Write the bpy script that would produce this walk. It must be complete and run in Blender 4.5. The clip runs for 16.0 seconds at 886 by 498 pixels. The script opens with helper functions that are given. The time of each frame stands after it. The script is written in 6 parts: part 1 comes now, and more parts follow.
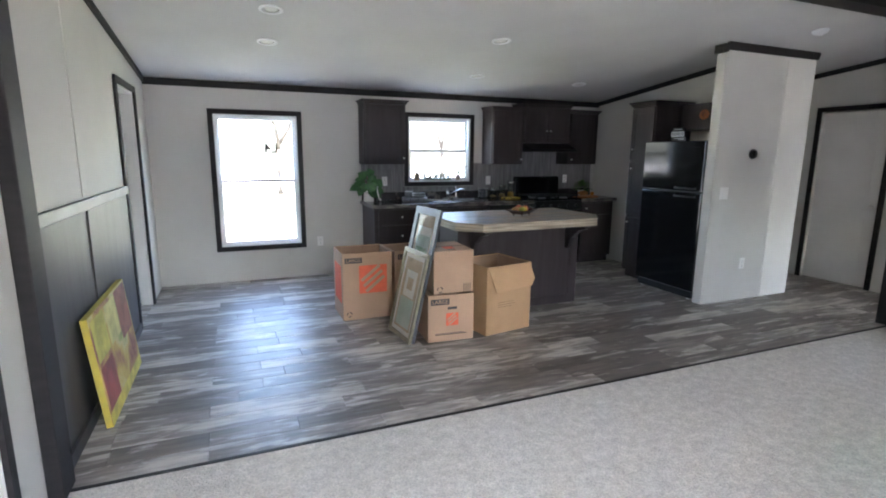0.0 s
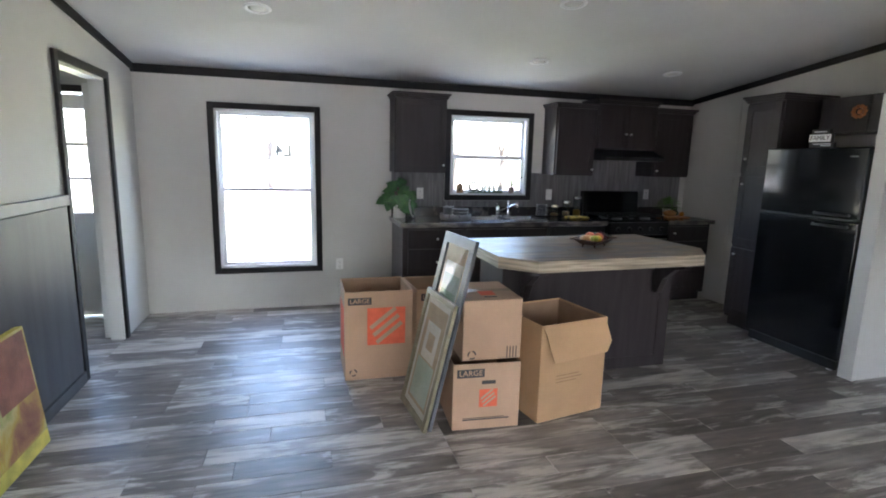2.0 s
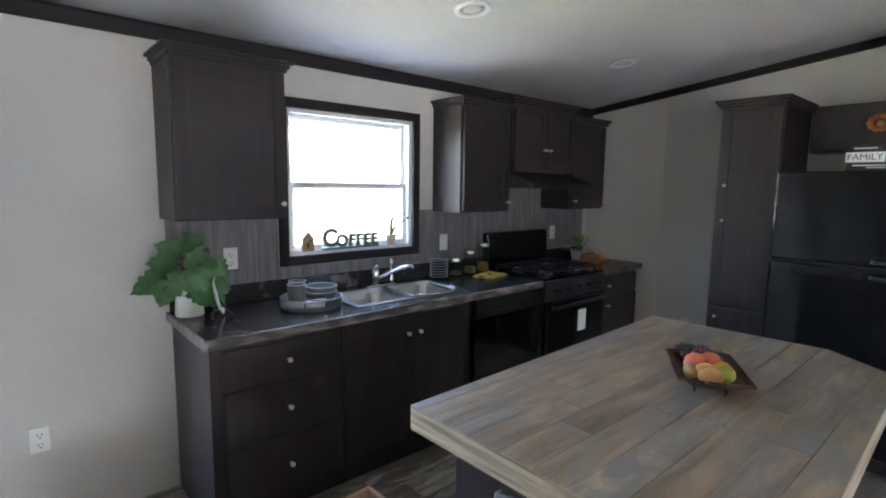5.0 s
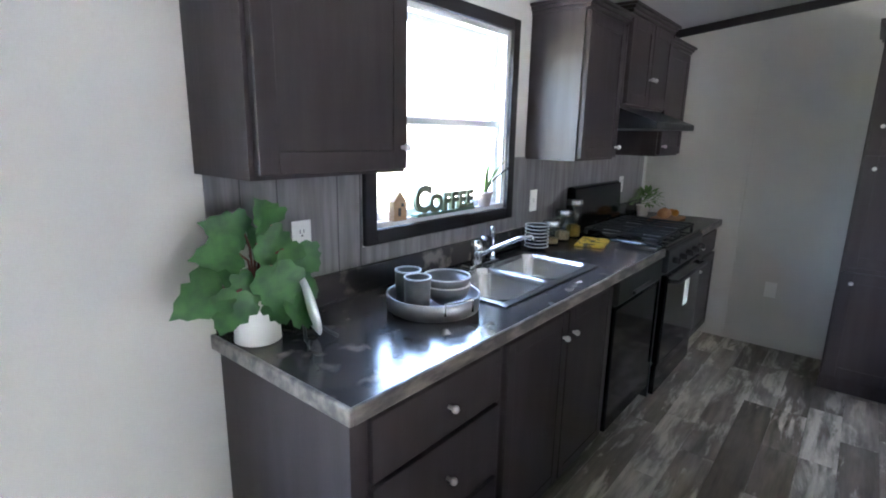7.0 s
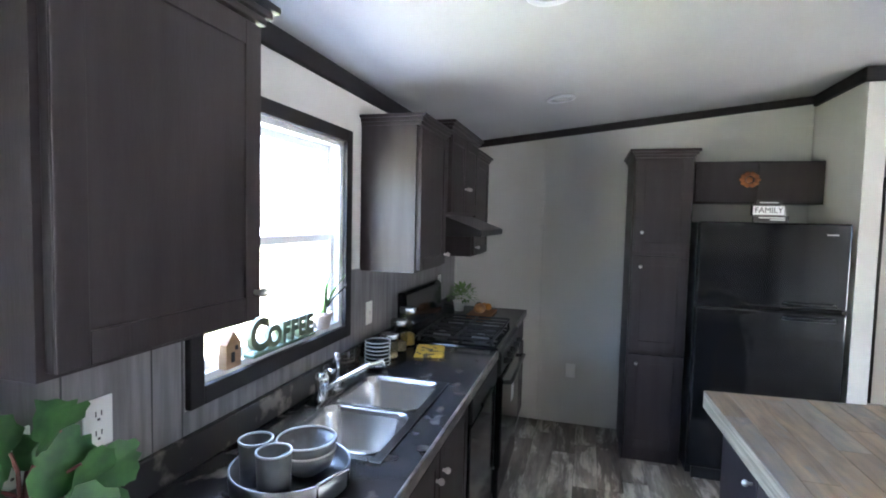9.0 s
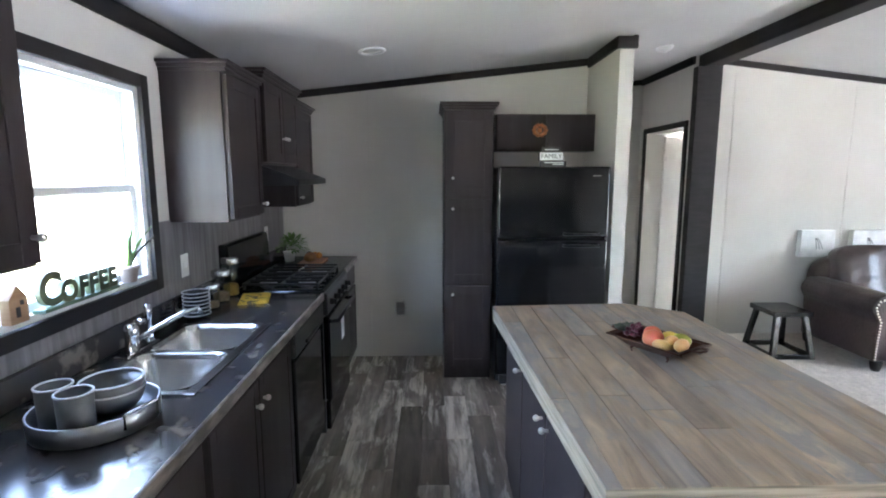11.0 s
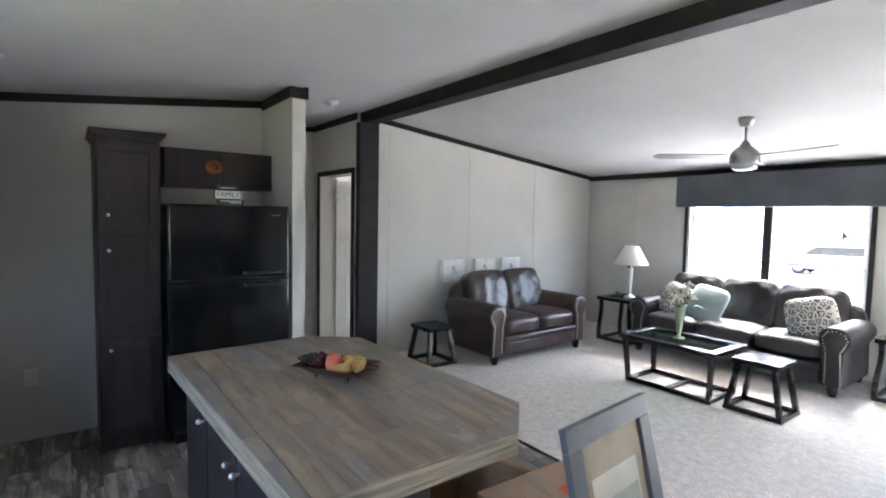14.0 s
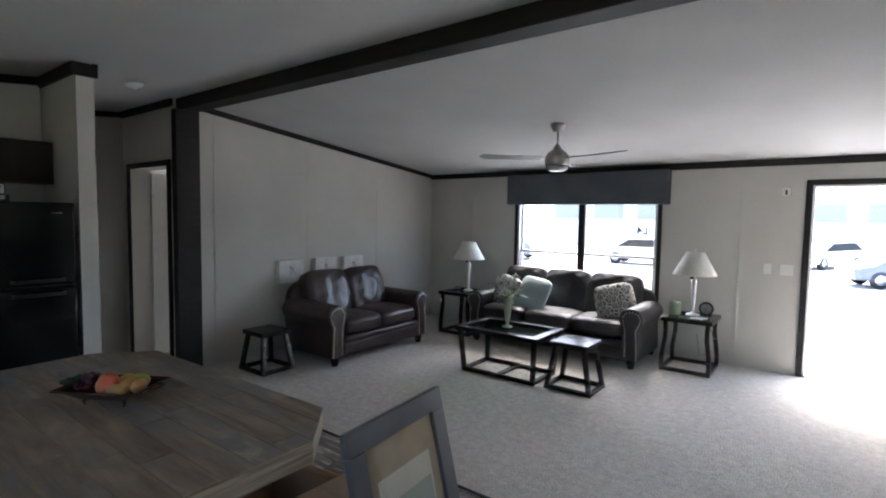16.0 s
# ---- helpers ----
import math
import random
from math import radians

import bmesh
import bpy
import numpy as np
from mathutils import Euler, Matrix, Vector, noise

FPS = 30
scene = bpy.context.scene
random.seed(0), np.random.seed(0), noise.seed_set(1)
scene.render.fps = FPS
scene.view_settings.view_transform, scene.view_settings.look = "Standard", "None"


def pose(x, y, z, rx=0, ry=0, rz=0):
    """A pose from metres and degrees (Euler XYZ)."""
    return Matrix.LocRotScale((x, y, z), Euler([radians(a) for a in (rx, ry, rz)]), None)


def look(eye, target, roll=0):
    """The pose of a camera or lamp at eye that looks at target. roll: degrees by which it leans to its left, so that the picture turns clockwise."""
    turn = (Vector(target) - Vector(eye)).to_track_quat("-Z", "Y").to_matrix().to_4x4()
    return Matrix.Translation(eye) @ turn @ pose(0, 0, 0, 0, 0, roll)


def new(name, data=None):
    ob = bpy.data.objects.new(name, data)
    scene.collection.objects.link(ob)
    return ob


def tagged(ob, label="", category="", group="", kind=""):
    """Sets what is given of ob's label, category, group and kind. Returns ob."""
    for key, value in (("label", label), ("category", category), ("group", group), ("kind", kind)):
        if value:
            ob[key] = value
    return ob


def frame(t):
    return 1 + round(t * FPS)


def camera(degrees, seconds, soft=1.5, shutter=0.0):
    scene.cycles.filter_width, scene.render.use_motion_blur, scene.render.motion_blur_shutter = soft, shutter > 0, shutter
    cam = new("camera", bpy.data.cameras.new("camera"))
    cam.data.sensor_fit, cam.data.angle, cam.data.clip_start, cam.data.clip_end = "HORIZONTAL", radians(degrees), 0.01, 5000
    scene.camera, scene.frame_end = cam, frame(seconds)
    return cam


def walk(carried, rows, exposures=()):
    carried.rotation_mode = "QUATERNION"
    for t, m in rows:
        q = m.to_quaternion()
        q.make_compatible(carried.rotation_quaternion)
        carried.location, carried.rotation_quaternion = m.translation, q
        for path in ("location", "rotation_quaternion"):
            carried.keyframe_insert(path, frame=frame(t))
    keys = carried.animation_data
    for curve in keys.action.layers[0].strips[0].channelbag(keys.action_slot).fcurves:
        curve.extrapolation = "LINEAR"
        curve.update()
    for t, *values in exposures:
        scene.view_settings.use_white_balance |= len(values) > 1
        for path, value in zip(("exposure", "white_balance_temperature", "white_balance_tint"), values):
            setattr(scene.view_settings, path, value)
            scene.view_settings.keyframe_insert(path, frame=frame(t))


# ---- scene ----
cam = camera(82.6, 16.0, soft=1.9)
PATH = [
    (0, (0.575, 0.047, 1.508), (1.325, 1.864, 1.136), 0.5),
    (0.5, (0.68, 0.22, 1.477), (1.227, 2.115, 1.148), 0.7),
    (1, (0.872, 0.464, 1.517), (1.303, 2.393, 1.214), 1.3),
    (1.5, (0.969, 0.807, 1.501), (1.278, 2.763, 1.217), 1.7),
    (2, (1.167, 1.169, 1.49), (1.7, 3.066, 1.147), 1.4),
    (2.5, (1.315, 1.562, 1.524), (2.005, 3.412, 1.206), 1.6),
    (3, (1.432, 2.002, 1.504), (2.118, 3.866, 1.272), 1.4),
    (3.5, (1.484, 2.423, 1.543), (2.321, 4.227, 1.326), 0.1),
    (3.7, (1.445, 2.581, 1.527), (2.372, 4.341, 1.323), -0.1),
    (5.8, (1.472, 4.234, 1.565), (2.857, 5.647, 1.271), 1.4),
    (6, (1.411, 4.372, 1.569), (2.802, 5.775, 1.258), 1.4),
    (6.5, (1.374, 4.658, 1.509), (2.842, 5.954, 1.103), 1.0),
    (7, (1.412, 4.954, 1.489), (2.916, 6.196, 1.047), 1.1),
    (7.5, (1.441, 5.198, 1.593), (3.128, 6.259, 1.424), 1.3),
    (8, (1.496, 5.33, 1.64), (3.346, 6.089, 1.635), 0.1),
    (8.2, (1.519, 5.34, 1.641), (3.385, 6.059, 1.624), 0.5),
    (10.3, (1.357, 5.072, 1.599), (3.32, 5.347, 1.336), 0.3),
    (10.5, (1.335, 5.056, 1.595), (3.301, 5.299, 1.322), 0.1),
    (11, (1.306, 5.086, 1.595), (3.285, 5.038, 1.307), -0.0),
    (11.5, (1.288, 5.151, 1.607), (3.242, 4.798, 1.364), 0.0),
    (12, (1.267, 5.169, 1.605), (3.152, 4.527, 1.414), 0.4),
    (12.5, (1.246, 5.168, 1.608), (3.069, 4.364, 1.44), 0.4),
    (13, (1.231, 5.16, 1.61), (2.985, 4.21, 1.459), 0.7),
    (13.5, (1.212, 5.147, 1.61), (2.89, 4.068, 1.469), 1.0),
    (14, (1.199, 5.129, 1.611), (2.799, 3.937, 1.481), 1.1),
    (14.5, (1.192, 5.104, 1.611), (2.691, 3.786, 1.49), 1.2),
    (15, (1.166, 5.04, 1.611), (2.579, 3.629, 1.495), 1.1),
    (15.5, (1.132, 4.983, 1.612), (2.43, 3.466, 1.49), 1.0),
    (16, (1.102, 4.938, 1.61), (2.31, 3.349, 1.481), 0.9),
]
walk(cam, [(t, look(eye, target, roll)) for t, eye, target, roll in PATH],
     exposures=[(t, e, k, 10) for t, e, k in ((0, 5.25, 6250), (2, 5.2, 6350), (3.5, 5.15, 6400), (5.8, 6.15, 6250), (7, 6.45, 6100), (8, 6.4, 6100), (10.5, 6.38, 6150), (11.5, 6.22, 6250), (13, 6.0, 6150), (14, 5.55, 6150), (15, 4.85, 6150), (15.5, 4.5, 6150), (16, 4.05, 6150))])

# ---- light: a bright overcast day through the windows and the front door ----
world = bpy.data.worlds.new("sky")
scene.world = world
world.use_nodes = True
wn = world.node_tree
sky = wn.nodes.new("ShaderNodeTexSky")
sky.sky_type = 'NISHITA'
sky.sun_disc = False
sky.sun_elevation, sky.sun_rotation = radians(60), radians(168)
sky.air_density, sky.dust_density = 1.0, 4.0
wn.nodes["Background"].inputs["Strength"].default_value = 0.15
wn.links.new(sky.outputs[0], wn.nodes["Background"].inputs[0])
sun_data = bpy.data.lights.new("sun", 'SUN')
sun_data.energy, sun_data.angle, sun_data.color = 1.2, radians(14), (1, 0.97, 0.93)
sun = new("sun", sun_data)
sun.matrix_world = pose(0, 0, 20, 30, 0, 12)

# ---- materials ----


def mat(name, col, rough=0.6, metal=0.0, col2=None, scale=6.0, stretch=(1, 1, 1), bump=0.0, bscale=80.0,
        fine=0.0, rand=0.0, spec=0.5, coat=0.0, detail=5.0, contrast=(0.35, 0.65), rvar=0.0):
    """A procedural surface: two-tone noise at one scale, grain at another, relief, and a tint for each object."""
    m = bpy.data.materials.new(name)
    m.use_nodes = True
    nt = m.node_tree
    b = nt.nodes["Principled BSDF"]
    b.inputs["Roughness"].default_value = rough
    b.inputs["Metallic"].default_value = metal
    b.inputs["Specular IOR Level"].default_value = spec
    b.inputs["Coat Weight"].default_value = coat
    N, L = nt.nodes.new, nt.links.new
    mp = N("ShaderNodeMapping")
    mp.inputs["Scale"].default_value = stretch
    geo = N("ShaderNodeNewGeometry")
    L(geo.outputs["Position"], mp.inputs["Vector"])
    n1 = N("ShaderNodeTexNoise")
    n1.inputs["Scale"].default_value, n1.inputs["Detail"].default_value = scale, detail
    L(mp.outputs[0], n1.inputs["Vector"])
    col2 = col2 or tuple(c * 0.82 for c in col)
    rp = N("ShaderNodeValToRGB")
    rp.color_ramp.elements[0].position, rp.color_ramp.elements[1].position = contrast
    rp.color_ramp.elements[0].color, rp.color_ramp.elements[1].color = (*col2, 1), (*col, 1)
    L(n1.outputs["Fac"], rp.inputs[0])
    out = rp.outputs[0]
    if rand or fine:
        hsv = N("ShaderNodeHueSaturation")
        L(out, hsv.inputs["Color"])
        mr = N("ShaderNodeMapRange")
        if rand:
            oi = N("ShaderNodeObjectInfo")
            mr.inputs[3].default_value, mr.inputs[4].default_value = 1 - rand, 1 + rand
            L(oi.outputs["Random"], mr.inputs[0])
            ad = N("ShaderNodeVectorMath")
            ad.operation = 'ADD'
            cm = N("ShaderNodeVectorMath")
            cm.operation = 'SCALE'
            cm.inputs[0].default_value = (37, 17, 51)
            L(oi.outputs["Random"], cm.inputs["Scale"])
            L(mp.outputs[0], ad.inputs[0])
            L(cm.outputs[0], ad.inputs[1])
            L(ad.outputs[0], n1.inputs["Vector"])
        else:
            n3 = N("ShaderNodeTexNoise")
            n3.inputs["Scale"].default_value = bscale
            L(mp.outputs[0], n3.inputs["Vector"])
            mr.inputs[3].default_value, mr.inputs[4].default_value = 1 - fine, 1 + fine
            L(n3.outputs["Fac"], mr.inputs[0])
        L(mr.outputs[0], hsv.inputs["Value"])
        out = hsv.outputs[0]
    L(out, b.inputs["Base Color"])
    if rvar:
        rr = N("ShaderNodeMapRange")
        rr.inputs[3].default_value, rr.inputs[4].default_value = max(0.02, rough - rvar), min(1, rough + rvar)
        L(n1.outputs["Fac"], rr.inputs[0])
        L(rr.outputs[0], b.inputs["Roughness"])
    if bump:
        n2 = N("ShaderNodeTexNoise")
        n2.inputs["Scale"].default_value, n2.inputs["Detail"].default_value = bscale, 4
        L(mp.outputs[0], n2.inputs["Vector"])
        bp = N("ShaderNodeBump")
        bp.inputs["Strength"].default_value, bp.inputs["Distance"].default_value = bump, 0.01
        L(n2.outputs["Fac"], bp.inputs["Height"])
        L(bp.outputs[0], b.inputs["Normal"])
    return m


def glass_mat(name, tint=(1, 1, 1), gloss=0.02):
    m = bpy.data.materials.new(name)
    m.use_nodes = True
    nt = m.node_tree
    nt.nodes.remove(nt.nodes["Principled BSDF"])
    tr, gl, mx = (nt.nodes.new(k) for k in ("ShaderNodeBsdfTransparent", "ShaderNodeBsdfGlossy", "ShaderNodeMixShader"))
    tr.inputs[0].default_value = (*tint, 1)
    gl.inputs["Roughness"].default_value = gloss
    mx.inputs[0].default_value = 0.04
    nt.links.new(tr.outputs[0], mx.inputs[1])
    nt.links.new(gl.outputs[0], mx.inputs[2])
    nt.links.new(mx.outputs[0], nt.nodes["Material Output"].inputs[0])
    return m


WALL = mat("vinyl_wall_panel", (0.60, 0.585, 0.545), 0.62, col2=(0.55, 0.535, 0.495), scale=1.3, bump=0.06, bscale=220, fine=0.03)
CEIL = mat("ceiling_paint", (0.59, 0.59, 0.59), 0.9, col2=(0.56, 0.56, 0.56), scale=2, bump=0.25, bscale=160, fine=0.04)
DARK = mat("dark_trim", (0.020, 0.0175, 0.018), 0.6, spec=0.3, col2=(0.013, 0.0115, 0.012), scale=5, stretch=(1, 1, 6), bump=0.08, bscale=40)
WAINS = mat("dark_wainscot_panel", (0.055, 0.053, 0.056), 0.5, col2=(0.036, 0.034, 0.037), scale=4, stretch=(3, 3, .4), bump=0.06, bscale=60)
CAB = mat("espresso_cabinet", (0.043, 0.034, 0.035), 0.42, col2=(0.032, 0.024, 0.024), spec=0.28, scale=4, stretch=(5, 5, .5), bump=0.08, bscale=50, fine=0.1)
RAIL = mat("grey_rail", (0.17, 0.165, 0.165), 0.45, col2=(0.13, 0.125, 0.125), scale=4)
WHITE = mat("white_vinyl", (0.78, 0.79, 0.80), 0.4, col2=(0.73, 0.74, 0.75), scale=2)
DOORW = mat("white_door_paint", (0.75, 0.74, 0.71), 0.5, col2=(0.69, 0.68, 0.65), scale=2, bump=0.05, bscale=60)
PLATE = mat("switch_plate", (0.8, 0.79, 0.76), 0.35, col2=(0.77, 0.76, 0.73))


def board_mat(name, tones, worn, grain, patch, wear=(0.5, 0.62), rough=0.33, bump=0.14):
    """Printed boards: a base tone for each board, long grain streaks, and worn patches with ragged edges."""
    m = bpy.data.materials.new(name)
    m.use_nodes = True
    nt = m.node_tree
    N, L = nt.nodes.new, nt.links.new
    b = nt.nodes["Principled BSDF"]
    geo, oi = N("ShaderNodeNewGeometry"), N("ShaderNodeObjectInfo")
    off = N("ShaderNodeVectorMath")
    off.operation = 'SCALE'
    off.inputs[0].default_value = (37, 17, 51)
    L(oi.outputs["Random"], off.inputs["Scale"])
    pos = N("ShaderNodeVectorMath")
    L(geo.outputs["Position"], pos.inputs[0])
    L(off.outputs[0], pos.inputs[1])

    def cloud(stretch, scale, detail, distort=0.0):
        mp, n = N("ShaderNodeMapping"), N("ShaderNodeTexNoise")
        mp.inputs["Scale"].default_value = stretch
        n.inputs["Scale"].default_value, n.inputs["Detail"].default_value, n.inputs["Distortion"].default_value = scale, detail, distort
        n.inputs["Roughness"].default_value = 0.62
        L(pos.outputs[0], mp.inputs["Vector"])
        L(mp.outputs[0], n.inputs["Vector"])
        return n.outputs["Fac"]

    def ramp(fac, stops):
        r = N("ShaderNodeValToRGB")
        e = r.color_ramp.elements
        e[0].position, e[0].color = stops[0][0], (*stops[0][1], 1)
        e[1].position, e[1].color = stops[-1][0], (*stops[-1][1], 1)
        for at, c in stops[1:-1]:
            e.new(at).color = (*c, 1)
        L(fac, r.inputs[0])
        return r.outputs[0]

    def blend(kind, fac, x, y):
        k = N("ShaderNodeMixRGB")
        k.blend_type = kind
        for i, v in enumerate((fac, x, y)):
            if isinstance(v, float):
                k.inputs[i].default_value = v
            else:
                L(v, k.inputs[i])
        return k.outputs[0]

    def plain(c):
        r = N("ShaderNodeRGB")
        r.outputs[0].default_value = (*c, 1)
        return r.outputs[0]
    streak = cloud(*grain)
    # each board leans to one tone, the slow noise wanders between them
    tone = N("ShaderNodeMath")
    tone.operation = 'MULTIPLY_ADD'
    L(oi.outputs["Random"], tone.inputs[0])
    tone.inputs[1].default_value = 0.55
    slow = N("ShaderNodeMath")
    slow.operation = 'MULTIPLY_ADD'
    L(cloud((1, 2.2, 1), 1.9, 3), slow.inputs[0])
    slow.inputs[1].default_value, slow.inputs[2].default_value = 1.3, -0.42
    L(slow.outputs[0], tone.inputs[2])
    base = ramp(tone.outputs[0], tones)
    base = blend('MULTIPLY', 0.85, base, ramp(streak, [(0.32, (0.42, 0.40, 0.39)), (0.5, (0.85, 0.85, 0.85)), (0.68, (1.25, 1.22, 1.18))]))
    # scraped patches follow the grain and are commoner on some boards
    scr = N("ShaderNodeMath")
    scr.operation = 'MULTIPLY_ADD'
    L(oi.outputs["Random"], scr.inputs[0])
    scr.inputs[1].default_value = 0.14
    L(cloud(*patch), scr.inputs[2])
    fac = ramp(scr.outputs[0], [(wear[0], (0, 0, 0)), (wear[1], (0.85, 0.85, 0.85))])
    fac2 = N("ShaderNodeMath")
    fac2.operation = 'MULTIPLY'
    L(fac, fac2.inputs[0])
    L(ramp(streak, [(0.36, (0.25, 0.25, 0.25)), (0.56, (1, 1, 1))]), fac2.inputs[1])
    L(blend('MIX', fac2.outputs[0], base, plain(worn)), b.inputs["Base Color"])
    rr = N("ShaderNodeMapRange")
    rr.inputs[3].default_value, rr.inputs[4].default_value = rough - .06, rough + .14
    L(streak, rr.inputs[0])
    L(rr.outputs[0], b.inputs["Roughness"])
    bp = N("ShaderNodeBump")
    bp.inputs["Strength"].default_value, bp.inputs["Distance"].default_value = bump, 0.01
    L(streak, bp.inputs["Height"])
    L(bp.outputs[0], b.inputs["Normal"])
    return m


PLANK = board_mat("distressed_plank", [(0.08, (0.12, 0.100, 0.086)), (0.42, (0.185, 0.16, 0.138)), (0.68, (0.29, 0.26, 0.23)), (0.92, (0.50, 0.455, 0.40))], (0.58, 0.54, 0.48),
                  ((1.3, 12, 1), 2.2, 8), ((1.3, 5.5, 1), 1.7, 10, 0.5), (0.58, 0.66), 0.38)
SUBFL = mat("floor_joint", (0.05, 0.045, 0.04), 0.7)
CARPET = mat("pale_carpet", (0.67, 0.63, 0.57), 0.97, col2=(0.52, 0.485, 0.435), scale=16, detail=12, contrast=(0.28, 0.72), bump=1.0, bscale=110, fine=0.45, spec=0.1)
COUNTER = mat("marbled_laminate", (0.040, 0.036, 0.036), 0.16, col2=(0.16, 0.14, 0.125), scale=11, bump=0.01, contrast=(0.34, 0.44), detail=9, rvar=0.06)
CEDGE = mat("laminate_edge", (0.07, 0.06, 0.057), 0.3, col2=(0.25, 0.22, 0.19), scale=9, stretch=(1, 3, 3), contrast=(0.36, 0.6), detail=9)
SPLASH = mat("grey_wood_backsplash", (0.23, 0.22, 0.22), 0.5, col2=(0.14, 0.132, 0.132), scale=5, stretch=(9, 9, .7), bump=0.06, bscale=30)
ISLTOP = board_mat("weathered_wood_laminate", [(0.1, (0.22, 0.165, 0.12)), (0.4, (0.36, 0.265, 0.175)), (0.62, (0.27, 0.235, 0.20)), (0.95, (0.44, 0.335, 0.23))], (0.20, 0.195, 0.185),
                   ((1.1, 9, 1), 2.2, 10, 0.6), ((2.4, 4.5, 1), 2.2, 10, 1.2), (0.56, 0.70), 0.42, 0.1)
ISLEDGE = mat("weathered_edge", (0.46, 0.38, 0.28), 0.5, col2=(0.17, 0.14, 0.10), scale=3, stretch=(1.2, 1.2, 26), bump=0.25, bscale=16, detail=9, contrast=(0.3, 0.62))
BLACKGL = mat("black_gloss_enamel", (0.006, 0.006, 0.007), 0.09, col2=(0.009, 0.009, 0.010), scale=3, bump=0.015, bscale=14, spec=0.4)
BLACK = mat("black_plastic", (0.010, 0.010, 0.011), 0.35, col2=(0.014, 0.014, 0.015))
IRON = mat("cast_iron", (0.012, 0.012, 0.012), 0.6, bump=0.1)
STEEL = mat("brushed_steel", (0.62, 0.62, 0.62), 0.24, 1.0, col2=(0.5, 0.5, 0.5), scale=12, stretch=(1, 14, 1), rvar=0.05)
CHROME = mat("chrome", (0.75, 0.75, 0.76), 0.08, 1.0)
NICKEL = mat("satin_nickel", (0.80, 0.78, 0.75), 0.36, 1.0)
CARD = mat("kraft_cardboard", (0.44, 0.285, 0.185), 0.85, col2=(0.39, 0.25, 0.16), scale=4, bump=0.06, bscale=60, fine=0.05)
CARD2 = mat("tan_cardboard", (0.46, 0.285, 0.15), 0.85, col2=(0.41, 0.25, 0.13), scale=4, bump=0.06, bscale=60, fine=0.05)
CARDIN = mat("cardboard_inside_darker", (0.33, 0.21, 0.135), 0.9, bump=0.05, bscale=60)
ORANGE = mat("orange_ink", (0.72, 0.13, 0.06), 0.8, col2=(0.62, 0.11, 0.05), scale=20)
INK = mat("dark_ink", (0.05, 0.045, 0.045), 0.8)
LEATHER = mat("brown_leather", (0.066, 0.045, 0.040), 0.34, col2=(0.034, 0.022, 0.019), scale=5, bump=0.35, bscale=45, fine=0.15, rvar=0.1)
LEATHERD = mat("black_leather", (0.032, 0.028, 0.030), 0.46, col2=(0.019, 0.017, 0.018), scale=5, bump=0.35, bscale=45, rvar=0.1)
BRASS = mat("nail_heads", (0.78, 0.70, 0.58), 0.3, 1.0)
ESPRESSO = mat("black_stained_wood", (0.018, 0.015, 0.014), 0.19, col2=(0.011, 0.010, 0.010), scale=6, stretch=(1, 1, 3), bump=0.05)
SHADE = mat("linen_shade", (0.80, 0.77, 0.70), 0.9, col2=(0.74, 0.71, 0.64), scale=20, bump=0.1, bscale=300)
VALANCE = mat("slate_blue_valance", (0.088, 0.098, 0.112), 0.85, col2=(0.07, 0.08, 0.09), scale=4, bump=0.15, bscale=300, fine=0.06)
GLASS = glass_mat("window_glass")
TGLASS = glass_mat("table_glass", (0.72, 0.86, 0.82))
JAR = glass_mat("jar_glass", (0.9, 0.93, 0.92))
LEAF = mat("green_leaf", (0.055, 0.155, 0.040), 0.5, col2=(0.03, 0.09, 0.03), scale=25, rand=0.0, bump=0.1, bscale=50)
LEAF2 = mat("light_leaf", (0.13, 0.24, 0.05), 0.5, col2=(0.08, 0.16, 0.04), scale=25)
CERAM = mat("white_ceramic", (0.78, 0.76, 0.72), 0.3, col2=(0.72, 0.70, 0.66))
GREYC = mat("grey_stoneware", (0.13, 0.135, 0.14), 0.3, col2=(0.10, 0.105, 0.11), scale=30)
RIM = mat("pale_rim", (0.55, 0.55, 0.55), 0.3)
GALV = mat("galvanised_tin", (0.34, 0.34, 0.35), 0.4, 0.9, col2=(0.25, 0.25, 0.26), scale=14)
LAWN = mat("dry_lawn", (0.20, 0.24, 0.11), 0.95, col2=(0.36, 0.32, 0.24), scale=0.6, bump=0.4, bscale=30)
GRAVEL = mat("pale_gravel", (0.34, 0.33, 0.31), 0.95, col2=(0.27, 0.26, 0.25), scale=1.5, bump=0.4, bscale=30)
BARK = mat("grey_bark", (0.055, 0.045, 0.04), 0.9, col2=(0.035, 0.03, 0.027), scale=6, bump=0.5, bscale=20)

# ---- mesh tools ----


